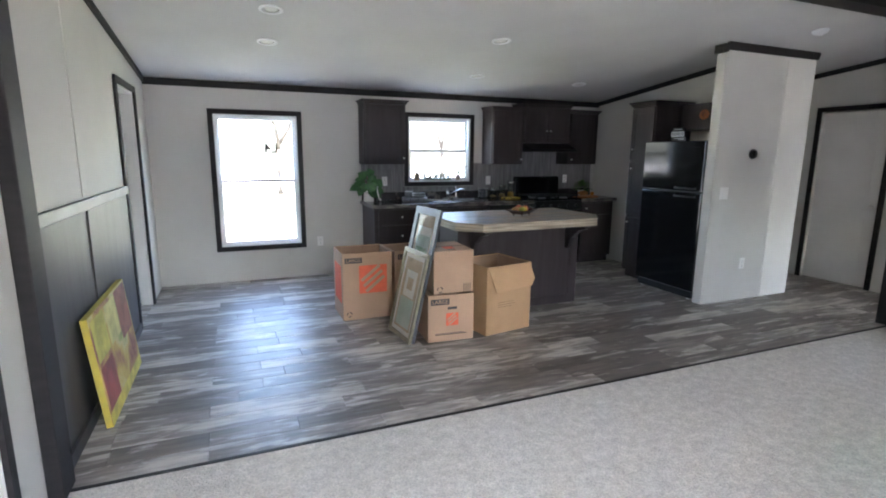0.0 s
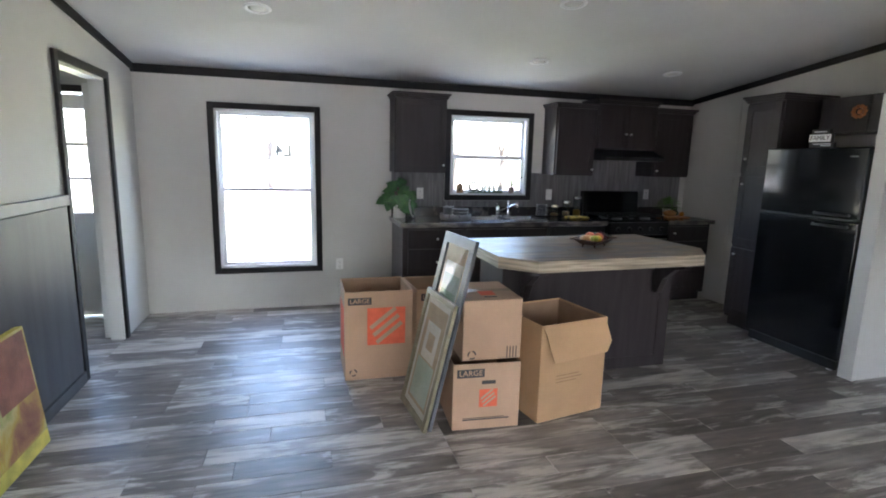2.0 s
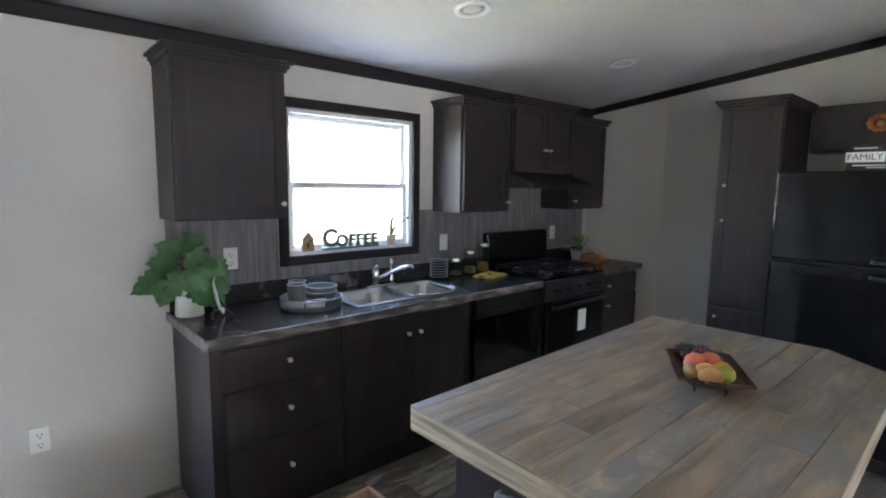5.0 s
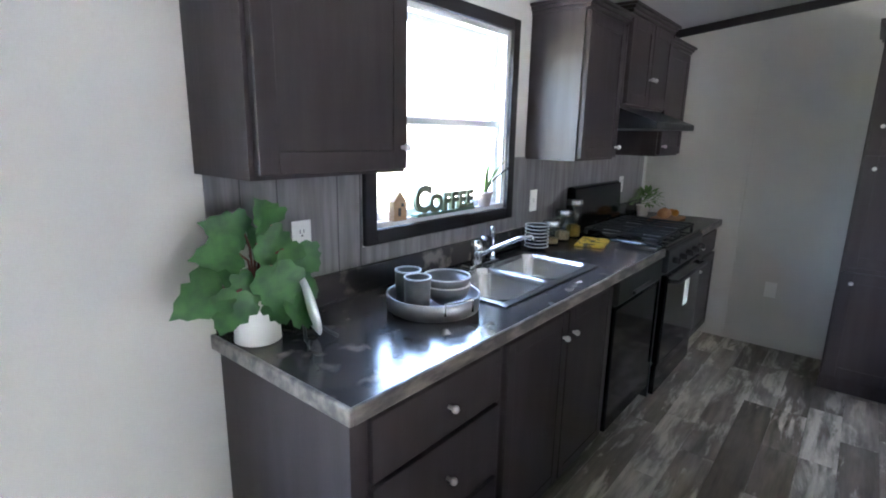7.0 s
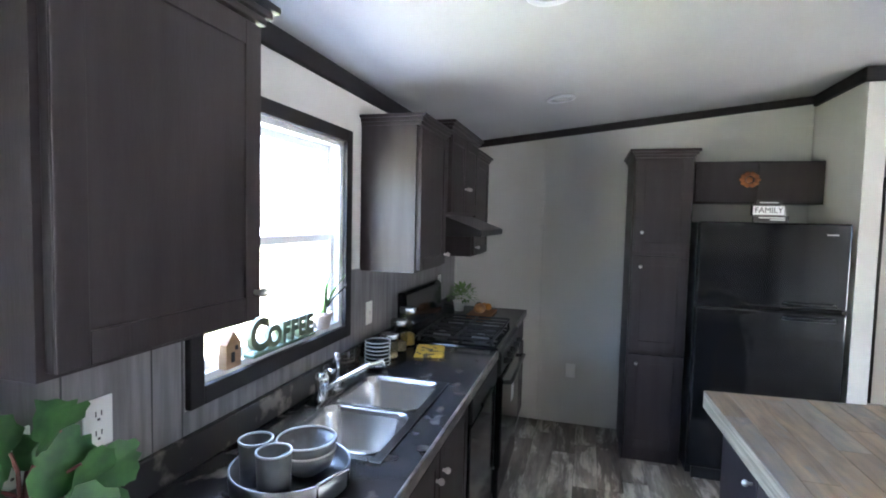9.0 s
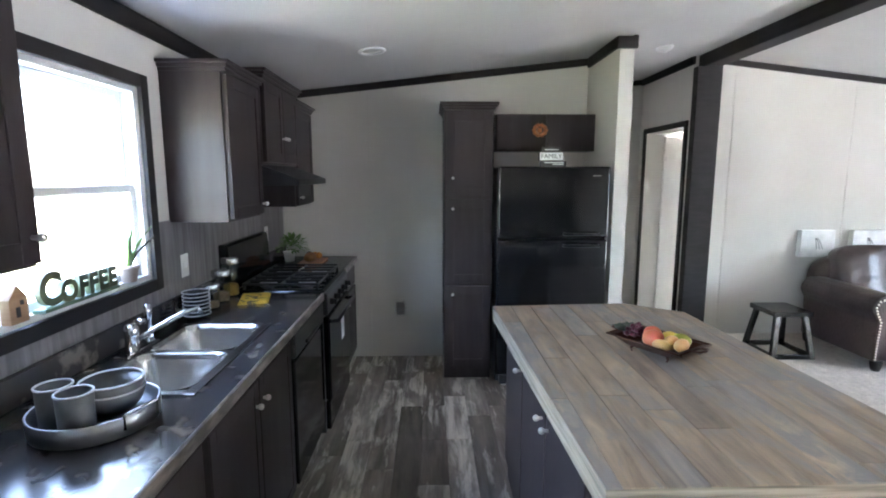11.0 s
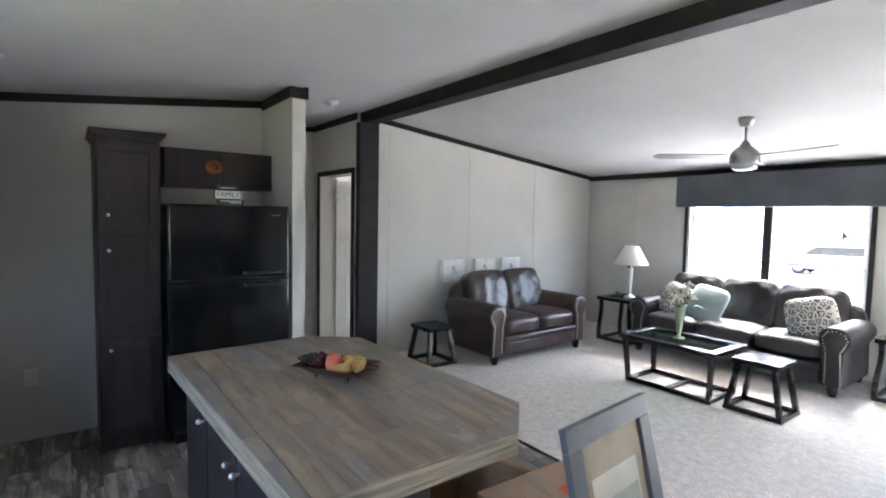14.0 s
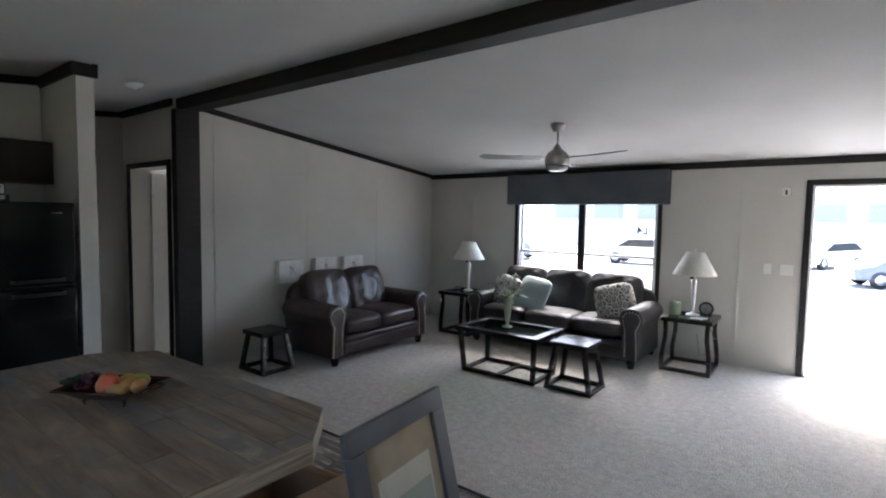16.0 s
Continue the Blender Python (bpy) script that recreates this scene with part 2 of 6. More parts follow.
class Part:
    """Collects shapes into one mesh."""

    def __init__(self):
        self.bm = bmesh.new()

    def _put(self, tmp, m=None, smooth=False):
        if m is not None:
            tmp.transform(m)
        for f in tmp.faces:
            f.smooth = smooth
        me = bpy.data.meshes.new("tmp")
        tmp.to_mesh(me)
        tmp.free()
        self.bm.from_mesh(me)
        bpy.data.meshes.remove(me)
        return self

    def box(self, x0, y0, z0, x1, y1, z1, bev=0.0, seg=2, m=None, smooth=False):
        t = bmesh.new()
        bmesh.ops.create_cube(t, size=1)
        t.transform(Matrix.Translation(((x0 + x1) / 2, (y0 + y1) / 2, (z0 + z1) / 2)) @ Matrix.Diagonal((abs(x1 - x0), abs(y1 - y0), abs(z1 - z0), 1)))
        if bev:
            bmesh.ops.bevel(t, geom=t.edges[:], offset=bev, segments=seg, profile=0.5, affect='EDGES')
        return self._put(t, m, smooth)

    def cyl(self, a, b, r0, r1=None, n=20, smooth=True):
        a, b = Vector(a), Vector(b)
        t = bmesh.new()
        bmesh.ops.create_cone(t, cap_ends=True, segments=n, radius1=r0, radius2=r0 if r1 is None else r1, depth=(b - a).length)
        m = Matrix.Translation((a + b) / 2) @ (b - a).to_track_quat('Z', 'Y').to_matrix().to_4x4()
        self._put(t, m, smooth)
        return self

    def ball(self, c, r, sq=(1, 1, 1), n=2, m=None, wob=0.0):
        t = bmesh.new()
        bmesh.ops.create_icosphere(t, subdivisions=n, radius=r)
        if wob:
            for v in t.verts:
                v.co *= 1 + wob * noise.noise(v.co * 3 / r + Vector(c) * 7)
        mm = Matrix.Translation(c) @ (m or Matrix.Identity(4)) @ Matrix.Diagonal((*sq, 1))
        return self._put(t, mm, True)

    def lathe(self, c, prof, n=28, smooth=True):
        """Turns (radius, height) pairs round the upright axis at c."""
        t = bmesh.new()
        rings = [[t.verts.new((r * math.cos(2 * math.pi * k / n), r * math.sin(2 * math.pi * k / n), z)) for k in range(n)] for r, z in prof]
        for a, b in zip(rings, rings[1:]):
            for k in range(n):
                t.faces.new((a[k], a[(k + 1) % n], b[(k + 1) % n], b[k]))
        if prof[0][0] > 1e-4 and prof[-1][0] > 1e-4:
            for k in range(n):
                t.faces.new((rings[-1][k], rings[-1][(k + 1) % n], rings[0][(k + 1) % n], rings[0][k]))
        elif prof[0][0] > 1e-4:
            t.faces.new(rings[0][::-1])
        elif prof[-1][0] > 1e-4:
            t.faces.new(rings[-1])
        bmesh.ops.remove_doubles(t, verts=t.verts[:], dist=1e-5)
        return self._put(t, Matrix.Translation(c), smooth)

    def prism(self, pts, depth, m=None, bev=0.0, smooth=False):
        """A flat outline in x, y drawn up by depth."""
        t = bmesh.new()
        f = t.faces.new([t.verts.new((x, y, 0)) for x, y in pts])
        r = bmesh.ops.extrude_face_region(t, geom=[f])
        bmesh.ops.translate(t, verts=[v for v in r["geom"] if isinstance(v, bmesh.types.BMVert)], vec=(0, 0, depth))
        bmesh.ops.recalc_face_normals(t, faces=t.faces[:])
        if bev:
            bmesh.ops.bevel(t, geom=t.edges[:], offset=bev, segments=2, profile=0.5, affect='EDGES')
        return self._put(t, m, smooth)

    def tube(self, pts, r, n=10, taper=1.0):
        pts = [Vector(p) for p in pts]
        t = bmesh.new()
        rings = []
        for i, p in enumerate(pts):
            d = (pts[min(i + 1, len(pts) - 1)] - pts[max(i - 1, 0)]).normalized()
            q = d.to_track_quat('Z', 'Y').to_matrix()
            rr = r * (1 + (taper - 1) * i / (len(pts) - 1))
            rings.append([t.verts.new(p + q @ Vector((rr * math.cos(2 * math.pi * k / n), rr * math.sin(2 * math.pi * k / n), 0))) for k in range(n)])
        for a, b in zip(rings, rings[1:]):
            for k in range(n):
                t.faces.new((a[k], a[(k + 1) % n], b[(k + 1) % n], b[k]))
        t.faces.new(rings[0][::-1])
        t.faces.new(rings[-1])
        return self._put(t, None, True)

    def cushion(self, sx, sy, sz, m, puff=0.35, seg=10, wrinkle=0.006):
        """A stuffed box: rounded, swelling towards its middle, slightly creased."""
        t = bmesh.new()
        bmesh.ops.create_cube(t, size=2)
        bmesh.ops.subdivide_edges(t, edges=t.edges[:], cuts=seg, use_grid_fill=True)
        for v in t.verts:
            x, y, z = v.co
            p = 5.0
            k = 1 / (abs(x) ** p + abs(y) ** p + abs(z) ** p) ** (1 / p)
            x, y, z = x * k, y * k, z * k
            z *= 1 - puff + puff * (1 - x * x) ** 0.5 * (1 - y * y) ** 0.5 if abs(x) < 1 and abs(y) < 1 else 1 - puff
            w = noise.noise(Vector((x * 3 + sx * 31, y * 3 + sz * 17, z * 2))) * wrinkle
            v.co = (x * sx / 2, y * sy / 2, z * sz / 2 + w)
        return self._put(t, m, True)

    def ob(self, name, material, parent=None, label="", bevel=0.0, **tags):
        me = bpy.data.meshes.new(name)
        self.bm.normal_update()
        self.bm.to_mesh(me)
        self.bm.free()
        me.materials.append(material)
        o = new(name, me)
        if bevel:
            b = o.modifiers.new("edge", 'BEVEL')
            b.width, b.segments, b.limit_method = bevel, 2, 'ANGLE'
        if parent:
            o.parent = parent
            o.matrix_parent_inverse = parent.matrix_world.inverted()
        tagged(o, label, **tags)
        return o


def thing(name, at, label, category, group="", turn=0.0):
    e = new(name)
    e.empty_display_size = 0.1
    e.matrix_world = pose(*at, 0, 0, turn)
    e.matrix_basis = e.matrix_world.copy()
    return tagged(e, label, category, group)


def local(parent, part, name, material, **kw):
    """A part whose shapes are given in its thing's own axes."""
    part.bm.transform(parent.matrix_basis)
    return part.ob(name, material, parent, **kw)


def text_part(parent, word, size, m, material, name="lettering", depth=0.0008, space=1.0, bold=0.0):
    """Letters of the built-in font turned into a mesh, lying in the plane of m."""
    cu = bpy.data.curves.new(name, 'FONT')
    cu.body, cu.size, cu.extrude, cu.align_x, cu.align_y, cu.space_character = word, size, depth, 'CENTER', 'CENTER', space
    cu.offset = bold
    o = new(name, cu)
    dg = bpy.context.evaluated_depsgraph_get()
    me = bpy.data.meshes.new_from_object(o.evaluated_get(dg))
    bpy.data.objects.remove(o)
    bpy.data.curves.remove(cu)
    me.transform(m)
    me.materials.clear()
    me.materials.append(material)
    t = new(name, me)
    if parent:
        t.parent = parent
        t.matrix_parent_inverse = parent.matrix_basis.inverted()
    return t


def leaf_blade(q, base, d, size, lobed=True, up=Vector((0, 0, 1))):
    """One lobed, slightly folded leaf."""
    d = Vector(d).normalized()
    s = d.cross(up).normalized()
    n = s.cross(d)
    pts = [(0, 0), (-.28, .10), (-.5, .05), (-.42, .35), (-.55, .55), (-.25, .62), (0, 1.0), (.25, .62), (.55, .55), (.42, .35), (.5, .05), (.28, .10)] if lobed else \
        [(0, 0), (-.2, .25), (-.24, .5), (-.14, .8), (0, 1), (.14, .8), (.24, .5), (.2, .25)]
    t = bmesh.new()
    c = t.verts.new(Vector(base) + d * size * .4 - n * size * .03)
    vs = [t.verts.new(Vector(base) + s * x * size + d * y * size + n * size * (abs(x) * .22 - y * y * .22)) for x, y in pts]
    for a, b in zip(vs, vs[1:] + vs[:1]):
        t.faces.new((a, b, c))
    q._put(t, None, True)


# ---- the shell ----
XL, XR, XE, XH = -0.25, 5.64, 6.20, 7.25
YB, YF, YM = 6.33, -1.44, 2.45
HW, SLOPE = 2.27, 0.112
T = 0.10


def ceil_z(y):
    return HW + SLOPE * min(YB - y, y - YF)


def wall_y(name, y0, y1, x0, x1, top, holes=(), material=WALL, z0=0.0):
    """A wall along x between two planes, with openings (x0, z0, x1, z1)."""
    p = Part()
    x = x0
    for a, b, c, d in sorted(holes):
        p.box(x, y0, z0, a, y1, top)
        if b > z0:
            p.box(a, y0, z0, c, y1, b)
        p.box(a, y0, d, c, y1, top)
        x = c
    p.box(x, y0, z0, x1, y1, top)
    return p.ob(name, material, kind="structure", label="pale greige vinyl-covered panel wall")


def wall_x(name, x0, x1, y0, y1, holes=(), material=WALL, flat=None):
    """A wall along y that follows the sloping ceiling, with openings (y0, z0, y1, z1)."""
    p = Part()

    def piece(a, b, za, zb=None):
        if b - a < 1e-4:
            return
        cuts = [a] + ([YM] if a < YM < b else []) + [b]
        for u, v in zip(cuts, cuts[1:]):
            tu, tv = (ceil_z(u) + 0.01, ceil_z(v) + 0.01) if zb is None else (zb, zb)
            p.prism([(u, za), (v, za), (v, tv), (u, tu)], x1 - x0, Matrix(((0, 0, 1, x0), (1, 0, 0, 0), (0, 1, 0, 0), (0, 0, 0, 1))))
    y = y0
    for a, b, c, d in sorted(holes):
        piece(y, a, 0)
        if b > 0:
            piece(a, c, 0, b)
        piece(a, c, d)
        y = c
    piece(y, y1, 0)
    return p.ob(name, material, kind="structure", label="pale greige vinyl-covered panel wall")


W1 = (0.40, 0.42, 1.295, 1.92)
W2 = (2.67, 1.14, 3.545, 1.965)
WF = (2.72, 0.62, 4.61, 2.02)
DF = (0.33, 0.0, 1.235, 1.985)
UD = (-1.17, 0.0, -0.39, 2.0)
# BW: unseen bedroom opening, made wide to brighten the room behind the hall door
BW = (6.6, 0.5, 8.7, 2.05)
wall_y("wall_back", YB, YB + T, -2.3, XH + 0.1, HW + .02, [W1, W2, UD])
wall_y("wall_front", YF - T, YF, XL - T, 9.1, HW + .02, [WF, DF, BW])
LD = (4.86, 0.0, 5.645, 2.04)
FD = (1.34, 0.0, 2.13, 2.03)
wall_x("wall_left", XL - T, XL, YF, YB, [LD, FD])
wall_x("wall_kitchen_end", XR, XR + T, 3.77, YB)
wall_x("wall_living_end", XE, XE + T, YF, 2.44)
wall_y("wall_stub", 3.67, 3.76, 4.95, 6.25, ceil_z(3.76))
HD = (6.20, 0.0, 7.07, 2.06)
wall_y("wall_hall", 2.44, 2.64, 6.09, XH, 2.69, [HD])
wall_x("wall_hall_end", XH, XH + T, 2.64, YB, [(3.42, 0, 4.15, 2.04)])
wall_y("wall_hall_back", 4.9, 5.0, XR + T, XH, ceil_z(5.0))
# rooms beyond the doors, closed with plain walls
wall_x("wall_bedroom_end", 9.0, 9.1, YF, 2.44)
wall_y("wall_bedroom_back", 2.44, 2.54, XH, 9.1, 2.69)
wall_x("wall_utility_end", -2.3, -2.2, 3.2, YB)
wall_y("wall_utility_front", 3.1, 3.2, -2.3, XL - T, 2.63)
wall_x("wall_closet_end", 8.3, 8.4, 2.54, 4.9)
wall_y("wall_closet_back", 4.8, 4.9, XH + T, 8.4, 2.42)
wall_x("wall_front_closet", -1.5, -1.4, 0.9, 2.6)
wall_y("wall_front_closet_side", 2.5, 2.6, -1.5, XL - T, 2.69)
wall_y("wall_front_closet_near", 0.9, 1.0, -1.5, XL - T, 2.53)

ce = Part()
for a, b in ((YF - T, YM), (YM, YB + T)):
    za, zb = ceil_z(a), ceil_z(b)
    ce.prism([(a, za), (b, zb), (b, zb + .12), (a, za + .12)], 11.5, Matrix(((0, 0, 1, -2.35), (1, 0, 0, 0), (0, 1, 0, 0), (0, 0, 0, 1))))
ce.ob("ceiling", CEIL, kind="structure", label="white textured sloping ceiling")
YS = 2.55
Part().box(-2.3, YS, -0.2, 8.4, YB + T, -0.012).ob("floor", SUBFL, kind="structure", label="grey-brown distressed wood-look vinyl plank floor")
car = Part().box(-1.5, YF - T, -0.2, 9.1, YS, 0.004)
car.ob("carpet_floor", CARPET, kind="structure", label="pale beige cut-pile carpet")
Part().box(XL, YS - .012, 0.002, 6.09, YS + .012, 0.009, 0.003).ob("floor_transition_strip", DARK, kind="structure", label="thin dark strip between carpet and planks")
Part().box(0.12, YF, 0.004, 1.12, -0.58, 0.012, 0.004).ob("entry_floor", mat("entry_vinyl", (0.62, 0.60, 0.57), 0.4, scale=3), kind="structure", label="pale vinyl entry pad inside the front door")
Part().box(0.12, -.583, 0.004, 1.06, -.571, 0.014, 0.003).box(-.055, -.006, 0, .055, .006, .010, .003, m=pose(1.09, -.61, .004, 0, 0, -50)).ob("entry_strip", DARK, kind="structure", label="thin dark strip along the entry pad")

# ridge beam and its posts
Part().box(XL, 2.445, 2.574, XE, 2.61, 2.72, 0.006).ob("beam", DARK, kind="structure", label="dark brown ridge beam between kitchen and living room")
Part().box(XL, 2.465, 0, XL + .06, 2.63, 2.58, 0.006).ob("post_1", DARK, kind="structure", label="dark brown post under the beam")
Part().box(6.0, 2.43, 0, 6.088, 2.66, 2.58, 0.006).ob("post_2", DARK, kind="structure", label="dark brown post under the beam")


def crown_y(name, y, x0, x1, side, z=None):
    """Dark cornice along x; side is the way that it faces."""
    z = (ceil_z(y) if z is None else z)
    p = Part().prism([(0, .02), (side * .016, .02), (side * .020, .026), (side * .034, .075), (side * .03, .09), (0, .09)] if side > 0 else
                     [(0, .02), (0, .09), (side * .03, .09), (side * .034, .075), (side * .020, .026), (side * .016, .02)],
                     x1 - x0, Matrix(((0, 0, 1, x0), (1, 0, 0, y), (0, 1, 0, z - .095), (0, 0, 0, 1))))
    return p.ob(name, DARK, kind="structure", label="dark brown cornice")


def crown_x(name, x, y0, y1, side):
    p = Part()
    cuts = [y0] + ([YM] if y0 < YM < y1 else []) + [y1]
    for a, b in zip(cuts, cuts[1:]):
        za, zb = ceil_z(a), ceil_z(b)
        ang = math.atan2(zb - za, b - a)
        m = Matrix.Translation((x, a, za)) @ Matrix.Rotation(ang, 4, 'X')
        p.box(min(0, side * .026), 0, -.058, max(0, side * .026), math.hypot(b - a, zb - za), -.002, 0.004, m=m)
    return p.ob(name, DARK, kind="structure", label="dark brown cornice")


crown_y("trim_back", YB, XL, XR, -1)
crown_y("trim_front", YF, XL, XE, 1)
crown_x("trim_left", XL, YF, YB, 1)
crown_x("trim_kitchen_end", XR, 3.76, YB, -1)
crown_x("trim_living_end", XE, YF, 2.445, -1)
crown_x("trim_hall_end", XH, 2.64, 4.9, -1)
crown_y("trim_stub_hall", 3.67, 4.945, 6.255, -1)
crown_y("trim_stub_kitchen", 3.76, 4.945, XR, 1, ceil_z(3.76) - .002)
Part().box(4.922, 3.645, ceil_z(3.7) - .095, 4.95, 3.79, ceil_z(3.79) - .004, 0.004).ob("trim_stub_end", DARK, kind="structure", label="dark brown cornice")
crown_y("trim_hall", 2.64, 6.09, XH, 1, 2.69)

# upright batten strips over the panel joints
bt = Part()
for y in (1.0, -0.2, 2.18):
    bt.box(XE - .006, y - .012, 0, XE, y + .012, ceil_z(y) - .09, .002)
for x in (1.86, 5.4):
    bt.box(x - .012, YF, 0, x + .012, YF + .006, HW - .09, .002)
for y in (3.58,):
    bt.box(XL, y - .012, 1.24, XL + .006, y + .012, ceil_z(y) - .09, .002)
for z in (4.945,):
    bt.box(z - .006, 3.664, 0, z + .03, 3.67, 2.46, .002).box(z - .006, 3.664, 0, z, 3.766, 2.46, .002)
for y in (5.62,):
    bt.box(XR - .005, y - .012, 0, XR, y + .012, ceil_z(y) - .09, .002)
bt.box(5.82, 3.664, 0, 5.845, 3.67, 2.46, .002)
bt.ob("trim_battens", WALL, kind="structure", label="slim wall-coloured batten strips")

# dark lower panels on the left wall, with their rail
wp = Part().box(XL, 2.64, 0, XL + .012, 4.80, 1.16, .002)
for y in (3.58,):
    wp.box(XL + .012, y - .022, 0, XL + .022, y + .022, 1.16, .003)
wp.box(XL + .012, 2.64, 0, XL + .026, 4.80, .075, .003)
wp.ob("trim_wainscot", WAINS, kind="structure", label="dark charcoal lower wall panels")
Part().box(XL, 2.64, 1.165, XL + .03, 4.80, 1.23, .006).ob("trim_chair_rail", RAIL, kind="structure", label="grey chair rail")


def casing_y(name, y, side, o, w=0.055, floor=False, d=0.022):
    """Dark casing round an opening in a wall along x, with a reveal; side is the way that it faces."""
    a, b, c, e = o
    y0, y1 = sorted((y, y + side * d))
    p = Part().box(a - w, y0, b if floor else b - w, a, y1, e + w, .004).box(c, y0, b if floor else b - w, c + w, y1, e + w, .004)
    p.box(a, y0, e, c, y1, e + w, .004)
    if not floor:
        p.box(a, y0, b - w, c, y1, b, .004)
    return p.ob(name, DARK, kind="structure", label="dark brown casing")


def casing_x(name, x, side, o, w=0.055, d=0.022):
    a, b, c, e = o
    x0, x1 = sorted((x, x + side * d))
    p = Part().box(x0, a - w, b, x1, a, e + w, .004).box(x0, c, b, x1, c + w, e + w, .004).box(x0, a, e, x1, c, e + w, .004)
    return p.ob(name, DARK, kind="structure", label="dark brown casing")


def window(name, y, side, o, rail, panes_x=1, mark=None):
    """White vinyl sash window in a wall along x; side points indoors."""
    a, b, c, e = o
    w = tagged(new(name), "white vinyl sash window with clear panes", kind="structure")
    yi, yo = y - side * .005, y - side * T
    lo, hi = sorted((yi, yo))
    p = Part().box(a, lo, b, a + .022, hi, e).box(c - .022, lo, b, c, hi, e).box(a, lo, e - .022, c, hi, e).box(a, lo, b, c, hi, b + .022)
    p.ob("frame", WHITE, w)
    wid = (c - a - .044) / panes_x
    for k in range(panes_x):
        x0 = a + .022 + wid * k
        x1 = x0 + wid
        s = Part()
        yl = y - side * .045
        yu = y - side * .075
        for z0, z1, yy in ((b + .022, rail + .018, yl), (rail - .018, e - .022, yu)):
            f = .032
            s.box(x0, yy - .014, z0, x0 + f, yy + .014, z1, .003).box(x1 - f, yy - .014, z0, x1, yy + .014, z1, .003)
            s.box(x0 + f, yy - .014, z0, x1 - f, yy + .014, z0 + f, .003).box(x0 + f, yy - .014, z1 - f, x1 - f, yy + .014, z1, .003)
        s.ob("sash", WHITE, w)
        for z0, z1, yy in ((b + .05, rail - .012, yl), (rail + .012, e - .05, yu)):
            g = Part().box(x0 + .03, yy - .002, z0, x1 - .03, yy + .002, z1).ob("pane", GLASS, w)
            g.visible_shadow = False
    if mark:
        x, z, size = mark
        m = Matrix(((-side * -1, 0, 0, x), (0, 0, 1, y - side * .079), (0, 1, 0, z), (0, 0, 0, 1)))
        text_part(w, "L4", size, m, INK, bold=.0015)
    return w


window("window_1", YB, -1, W1, 1.175, mark=(1.0, 1.55, .16))
window("window_2", YB, -1, W2, 1.54)
casing_y("trim_window_1", YB, -1, W1)
casing_y("trim_window_2", YB, -1, W2)
window("window_3", YF, 1, WF, 1.14, panes_x=2, mark=(2.92, 1.47, .14))
casing_y("trim_window_3", YF, 1, WF, w=.045)
Part().box(3.62, YF, .6, 3.71, YF + .024, 2.03, .004).ob("trim_mullion", DARK, kind="structure", label="dark brown window mullion")
# added window, out of view, that lets daylight into the bedroom
window("window_unseen", YF, 1, BW, 1.4)
casing_y("trim_front_door", YF, 1, DF, floor=True)
fr = Part().box(DF[0], YF - T, 0, DF[0] + .02, YF - .005, DF[3]).box(DF[2] - .02, YF - T, 0, DF[2], YF - .005, DF[3]).box(DF[0], YF - T, DF[3] - .02, DF[2], YF - .005, DF[3])
fr.ob("door_frame_front", WHITE, kind="structure", label="white frame of the open front doorway")
Part().box(DF[0], YF - T - .05, -.02, DF[2], YF + .01, .022, .005).ob("threshold", GALV, kind="structure", label="metal door threshold")
casing_x("trim_utility_door", XL, 1, LD)
Part().box(XL - T, LD[2] - .018, 0, XL - .002, LD[2], LD[3]).box(XL - T, LD[0], 0, XL - .002, LD[0] + .018, LD[3]).box(XL - T, LD[0] + .018, LD[3] - .018, XL - .002, LD[2] - .018, LD[3]).ob("door_frame_utility", DOORW, kind="structure", label="white door jamb lining")
casing_x("trim_front_closet_door", XL, 1, FD)
casing_y("trim_hall_door", 2.64, 1, HD, floor=True)
casing_x("trim_hall_end_door", XH, -1, (3.42, 0, 4.15, 2.04))
casing_y("trim_utility_exit", YB, -1, UD, floor=True)


def slab_door(name, w, h, at, turn, label, lites=False):
    """A flush or glazed door, hinged at its own origin, leaf along +x."""
    d = thing(name, at, label, "door", turn=turn)
    if lites:
        p = Part().box(0, -.02, .01, .14, .02, h).box(w - .14, -.02, .01, w, .02, h).box(.14, -.02, .01, w - .14, .02, .96).box(.14, -.02, 1.86, w - .14, .02, h)
        for k in (1, 2):
            z = .96 + k * .3
            p.box(.14, -.012, z - .012, w - .14, .012, z + .012)
        local(d, p, "leaf", DOORW)
        g = Part().box(.14, -.003, .96, w - .14, .003, 1.86)
        o = local(d, g, "pane", GLASS)
        o.visible_shadow = False
    else:
        p = Part().box(0, -.02, .01, w, .02, h, .003)
        for z0, z1 in ((.15, .9), (1.02, h - .14)):
            for s in (-1, 1):
                p.box(.12, s * .02 - .003, z0, w - .12, s * .02 + .003, z1, .003)
        local(d, p, "leaf", DOORW)
    for s in (-1, 1):
        k = Part().cyl((w - .06, s * .02, .95), (w - .06, s * .05, .95), .012).ball((w - .06, s * .065, .95), .027)
        local(d, k, "knob", NICKEL, label="satin nickel knob")
    hp = Part()
    for z in (.22, h - .22):
        hp.box(-.012, -.026, z - .05, .03, -.018, z + .05, .002).cyl((0, -.026, z - .05), (0, -.026, z + .05), .007)
    local(d, hp, "hinge", NICKEL)
    return d


